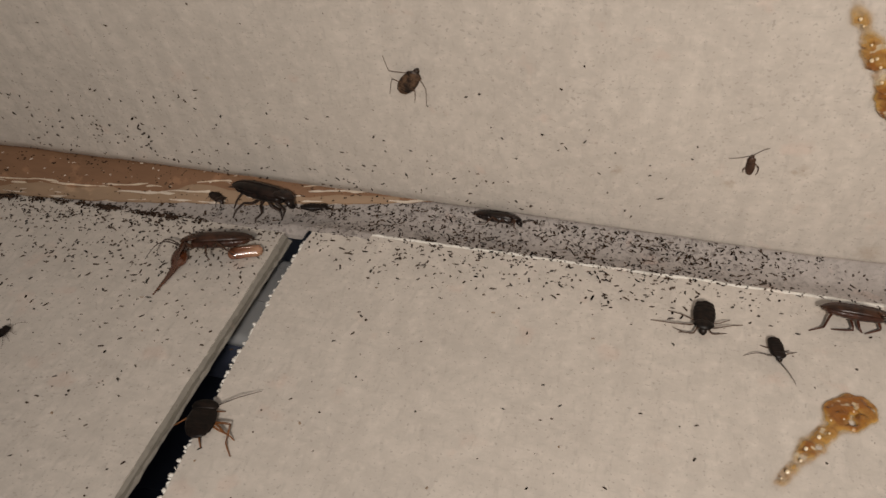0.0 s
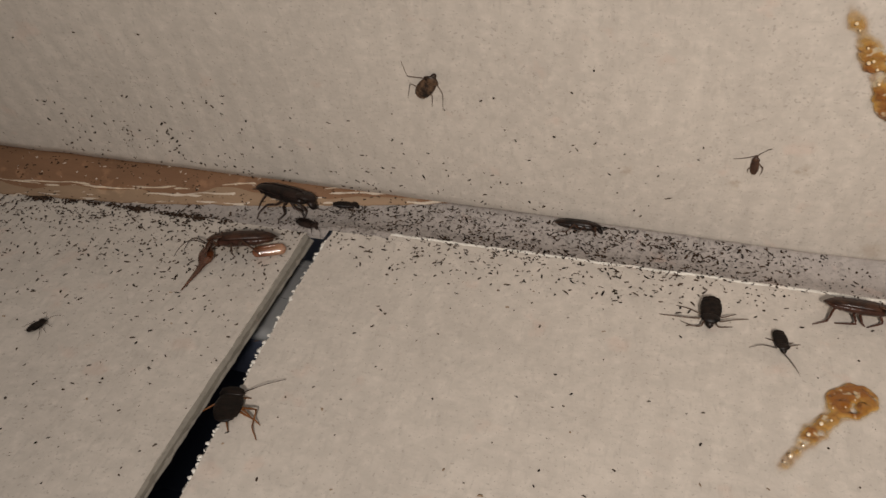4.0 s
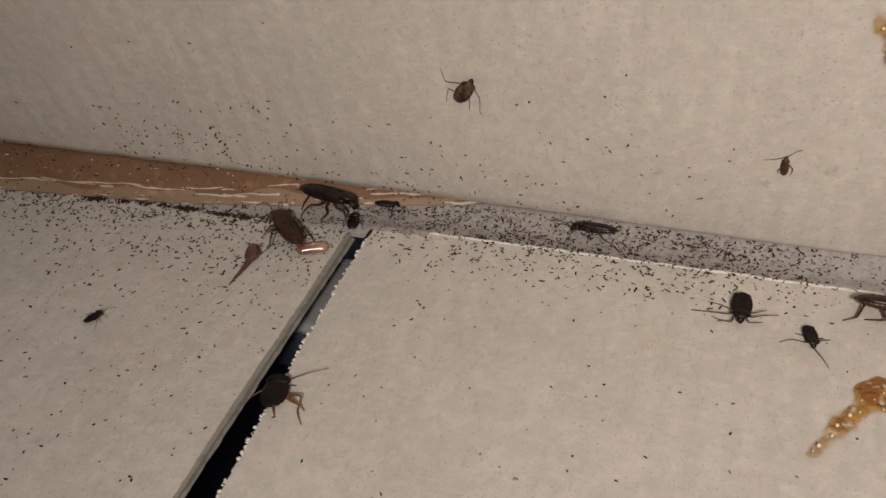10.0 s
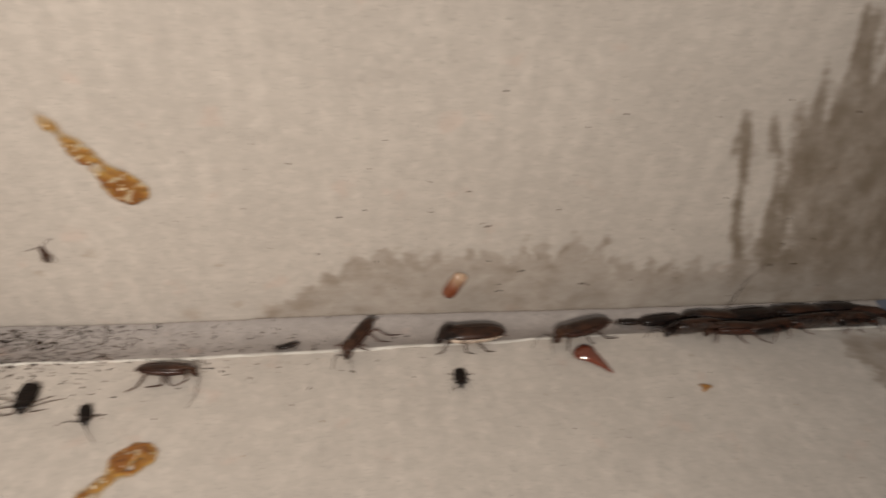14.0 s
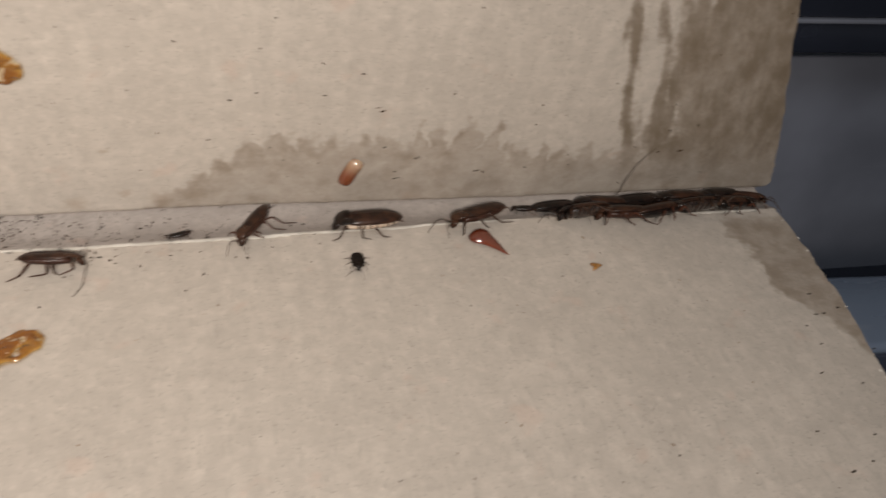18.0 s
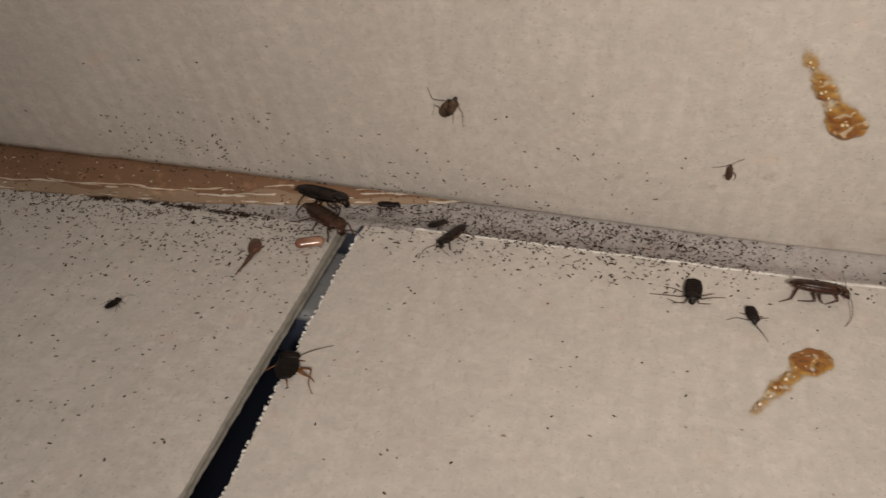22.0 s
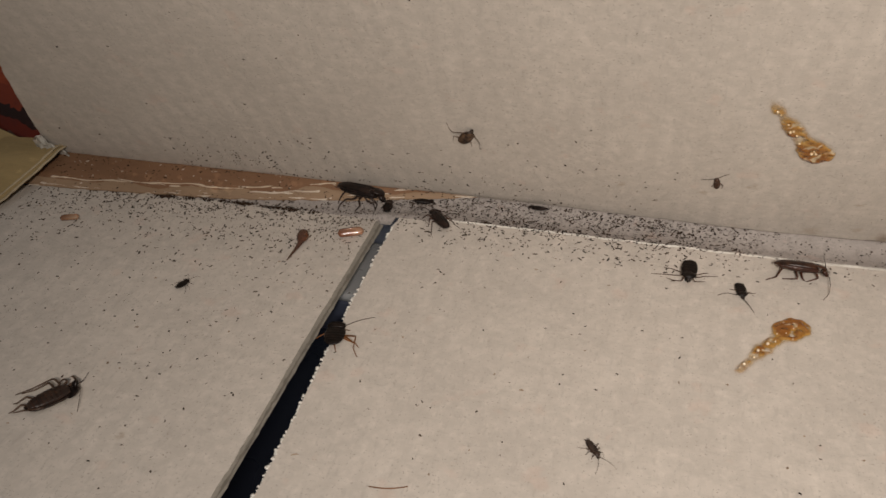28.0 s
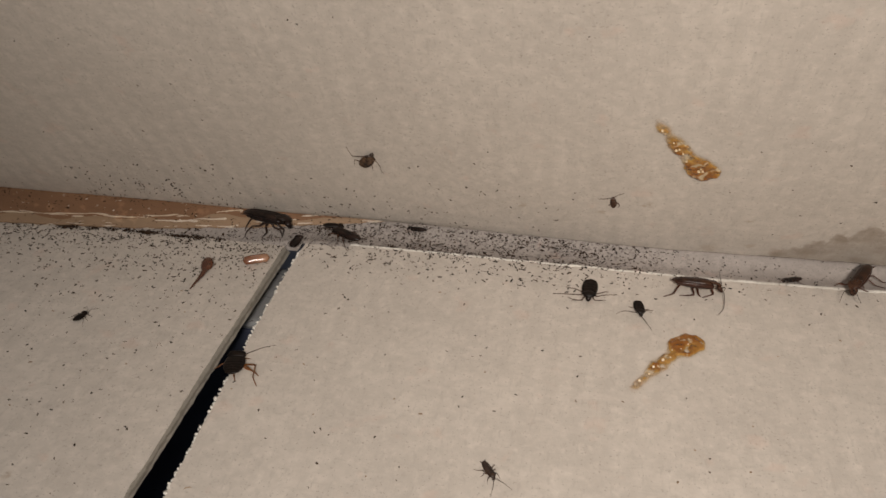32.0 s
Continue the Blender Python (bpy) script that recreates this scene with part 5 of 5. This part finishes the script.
stuck.append((crumb_field("droppings", "scattered black droppings on the upper panel", mat_frass, wall_spots, lambda x, y: (x, y, 0.15)), Matrix.Identity(4)))

# a fine hair on the base
hair = thing("hair", "fine brown hair lying on the base", "hair")
bm = bmesh.new()
tube(bm, [Vector((7.6 + 6.8 * q, -95.8 + 1.6 * q - 0.5 * math.sin(3 * q), -1.0)) * MM for q in (i / 8 for i in range(9))], [0.11 * MM] * 9, 5)
part("strand", bm, mat_legred, hair)

for ob, m in still:
    ob.matrix_basis = m
perforation()


def motions():
    """The upper panel leans over; what is stuck to it goes along; five cockroaches run."""
    walk(panel, [(row[0], panel_pose(row[0], row[7])) for row in PATH])
    for ob, m in stuck:
        walk(ob, [(row[0], panel_pose(row[0], row[7]) @ m) for row in PATH])
    # seconds, x, y, yaw, tilt, lift
    walk(runner_a, [(t, on_base(x, y, yaw, 9.5, tilt, lift)) for t, x, y, yaw, tilt, lift in (
        (0.0, 22.5, -1.0, -2, -35, 0.6), (1.0, 26.3, -0.9, -2, -35, 0.6), (2.0, 29.4, -0.8, -2, -35, 0.6), (3.0, 31.5, -0.8, -2, -35, 0.6), (3.5, 33.2, -0.8, -2, -35, 0.6),
        (5.5, 43.8, -1.0, -4, -35, 0.6), (6.5, 46.3, -1.2, -8, -30, 0.6), (7.0, 45.8, -1.8, -35, -10, 0.5), (7.5, 44.2, -3.0, -88, 0, 0.4), (8.0, 43.4, -3.2, -104, 0, 0.4), (8.2, 42.4, -2.8, -150, 15, 0.4),
        (8.5, 40.5, -2.0, -178, 25, 0.4), (9.0, 36.0, -2.0, -180, 25, 0.4), (10.0, 31.6, -2.0, -180, 25, 0.4), (11.0, 29.0, -2.4, -178, 25, 0.4), (12.0, 24.2, -3.0, -178, 20, 0.4),
        (14.5, 21.0, -3.0, -178, 20, 0.4), (18.0, 16.0, -3.0, -176, 20, 0.4), (19.5, 13.0, -3.2, -172, 20, 0.4), (20.0, 11.1, -4.6, -165, 20, 0.4), (20.5, 9.4, -7.2, -160, 20, 0.5), (21.0, 8.6, -9.4, -127, 25, 0.5),
        (21.4, 8.6, -11.0, -116, 25, 0.5), (21.8, 9.0, -12.2, -116, 25, 0.5), (22.2, 8.2, -13.0, -116, 25, 0.5), (22.6, 8.0, -13.9, -116, 30, 0.5), (23.0, 6.9, -14.5, -118, 35, 0.5), (23.4, 6.0, -14.2, -160, 35, 0.5), (24.0, 3.7, -13.2, -184, 35, 0.5), (24.5, 1.8, -14.0, -188, 35, 0.5), (26.5, -0.9, -14.6, -190, 35, 0.5),
        (27.3, -0.7, -14.2, -192, 30, 0.5), (27.6, -0.7, -13.6, -205, 20, 0.5), (27.9, -1.0, -12.0, -226, 5, 0.4), (28.5, -1.4, -10.0, -236, 0, 0.4), (29.1, -1.1, -9.9, -250, 0, 0.4),
        (29.7, -0.7, -10.4, -240, 0, 0.4), (30.4, -0.7, -9.8, -232, 0, 0.4), (31.2, -0.8, -8.6, -236, 0, 0.4), (31.6, -0.8, -8.0, -228, 0, 0.4), (32.0, -2.4, -6.6, -205, 10, 0.4))])
    walk(runner_b, [(t, on_base(x, y, yaw, 13.8, tilt, lift, pitch)) for t, x, y, yaw, tilt, lift, pitch in (
        (0.0, -28.4, -17.8, 198, 28, 0.8, 0), (9.2, -28.6, -17.6, 198, 28, 0.8, 0), (9.6, -29.0, -15.8, 170, 25, 0.8, 0), (9.8, -29.6, -14.4, 150, 22, 0.8, 0), (10.0, -29.8, -13.4, 134, 15, 0.6, 0),
        (10.2, -30.6, -12.2, 118, 5, 0.6, 0), (10.4, -31.0, -11.2, 102, 0, 0.6, 0), (10.6, -30.6, -10.9, 78, -5, 0.6, 0), (10.8, -30.4, -11.0, 58, -10, 0.6, 0), (11.0, -32.0, -10.4, 84, 0, 0.6, 0), (11.2, -33.6, -10.0, 100, 0, 0.6, 0), (12.0, -36.0, -9.6, 96, 0, 0.6, 0), (16.0, -38.0, -10.0, 60, 0, 0.6, 0),
        (19.5, -37.0, -11.4, 8, -20, 0.8, 0), (20.5, -34.6, -11.6, -6, -30, 0.9, 0), (21.0, -31.4, -10.8, -8, -35, 0.9, 0), (21.4, -24.6, -10.2, -12, -32, 0.9, 0), (21.8, -22.0, -10.0, -26, -20, 0.9, 0),
        (22.2, -20.0, -9.8, -42, -12, 0.7, 6), (22.6, -17.8, -11.2, -54, -4, -1.4, 32), (22.8, -17.4, -11.6, -50, 0, -2.6, 38), (23.0, -17.0, -12.4, -46, 0, -4.4, 46), (23.2, -19.5, -14.4, -80, 0, -12.0, 50), (23.45, -32.0, -18.0, -120, 0, -13.0, 10),
        (25.0, -38.0, -38.0, -125, 0, -13.0, 0), (26.2, -40.0, -50.0, -130, 0, -13.0, 0), (32.0, -42.0, -54.0, -130, 0, -13.0, 0))])
    walk(runner_c, [(t, on_base(x, y, yaw, 5.0, 0, lift)) for t, x, y, yaw, lift in (
        (0.0, -35.4, -3.0, -40, 0.3), (1.5, -33.8, -4.4, -45, 0.3), (2.5, -32.0, -6.2, -30, 0.3), (3.0, -29.0, -7.4, -10, 0.3), (3.5, -24.0, -7.6, 0, 0.3), (4.3, -17.5, -9.0, -40, 0.2), (5.0, -22.0, -16.0, -85, -8.5), (5.4, -32.0, -17.0, -85, -9.5),
        (7.4, -32.0, -17.0, -130, -9.5), (7.9, -20.0, -15.0, -150, -7.0), (8.5, -15.0, -10.5, -205, -1.0), (9.0, -16.8, -9.4, -250, 0.3), (9.6, -17.6, -8.2, -255, 0.3), (10.6, -17.2, -8.6, -258, 0.3), (11.5, -17.0, -7.0, -255, 0.3), (12.6, -20.0, -15.0, -275, -7.0), (13.2, -32.0, -17.0, -275, -9.5),
        (26.6, -32.0, -17.0, -275, -9.5), (27.1, -20.0, -15.0, -275, -7.0), (27.6, -16.2, -7.0, -262, 0.0), (28.2, -17.0, -5.2, -265, 0.3), (30.0, -16.6, -5.2, -268, 0.3), (31.2, -15.8, -7.6, -272, 0.2), (32.0, -14.6, -10.6, -276, -0.3))])
    walk(runner_e, [(t, on_base(x, y, yaw, 5.8, -10, 1.5)) for t, x, y, yaw in (
        (0.0, -13.6, -4.6, 10), (1.6, -12.8, -4.2, 8), (2.4, -11.6, -4.0, 4), (7.0, -11.8, -3.0, 4), (14.5, -10.5, -3.2, 4), (24.0, -7.8, -3.4, 4), (28.6, -6.9, -4.2, 2), (32.0, -6.6, -3.6, 4))])
    walk(runner_d, [(t, on_base(x, y, yaw, 5.5, tilt, lift)) for t, x, y, yaw, tilt, lift in (
        (0.0, -27.0, -26.0, 90, 0, -9.0), (16.0, -27.0, -26.0, 90, 0, -9.0), (18.0, -13.8, -14.0, 90, 0, -5.0), (19.5, -12.5, -8.6, 60, 0, 0.2), (20.5, -6.6, -8.6, 10, 0, 0.3), (21.0, -5.6, -9.4, -10, 0, 0.3), (21.3, -2.2, -10.2, -8, 0, 0.3), (21.6, 1.4, -10.2, 10, 0, 0.3),
        (21.8, 2.4, -9.6, 30, 0, 0.3), (22.2, 6.8, -4.6, 40, 0, 0.3), (22.5, 11.0, -2.4, 25, -15, 0.4), (23.0, 19.0, -1.2, 4, -25, 0.4), (24.5, 40.2, -1.2, 2, -25, 0.4), (25.5, 42.0, -1.2, 40, -10, 0.4), (26.3, 36.0, -1.6, 110, 0, 0.4), (27.0, 28.0, -1.2, 170, 15, 0.4),
        (28.5, 21.0, -0.8, 180, 20, 0.4), (30.8, 16.5, -1.0, 180, 20, 0.4), (32.0, 15.0, -1.0, 180, 20, 0.4))])


motions()
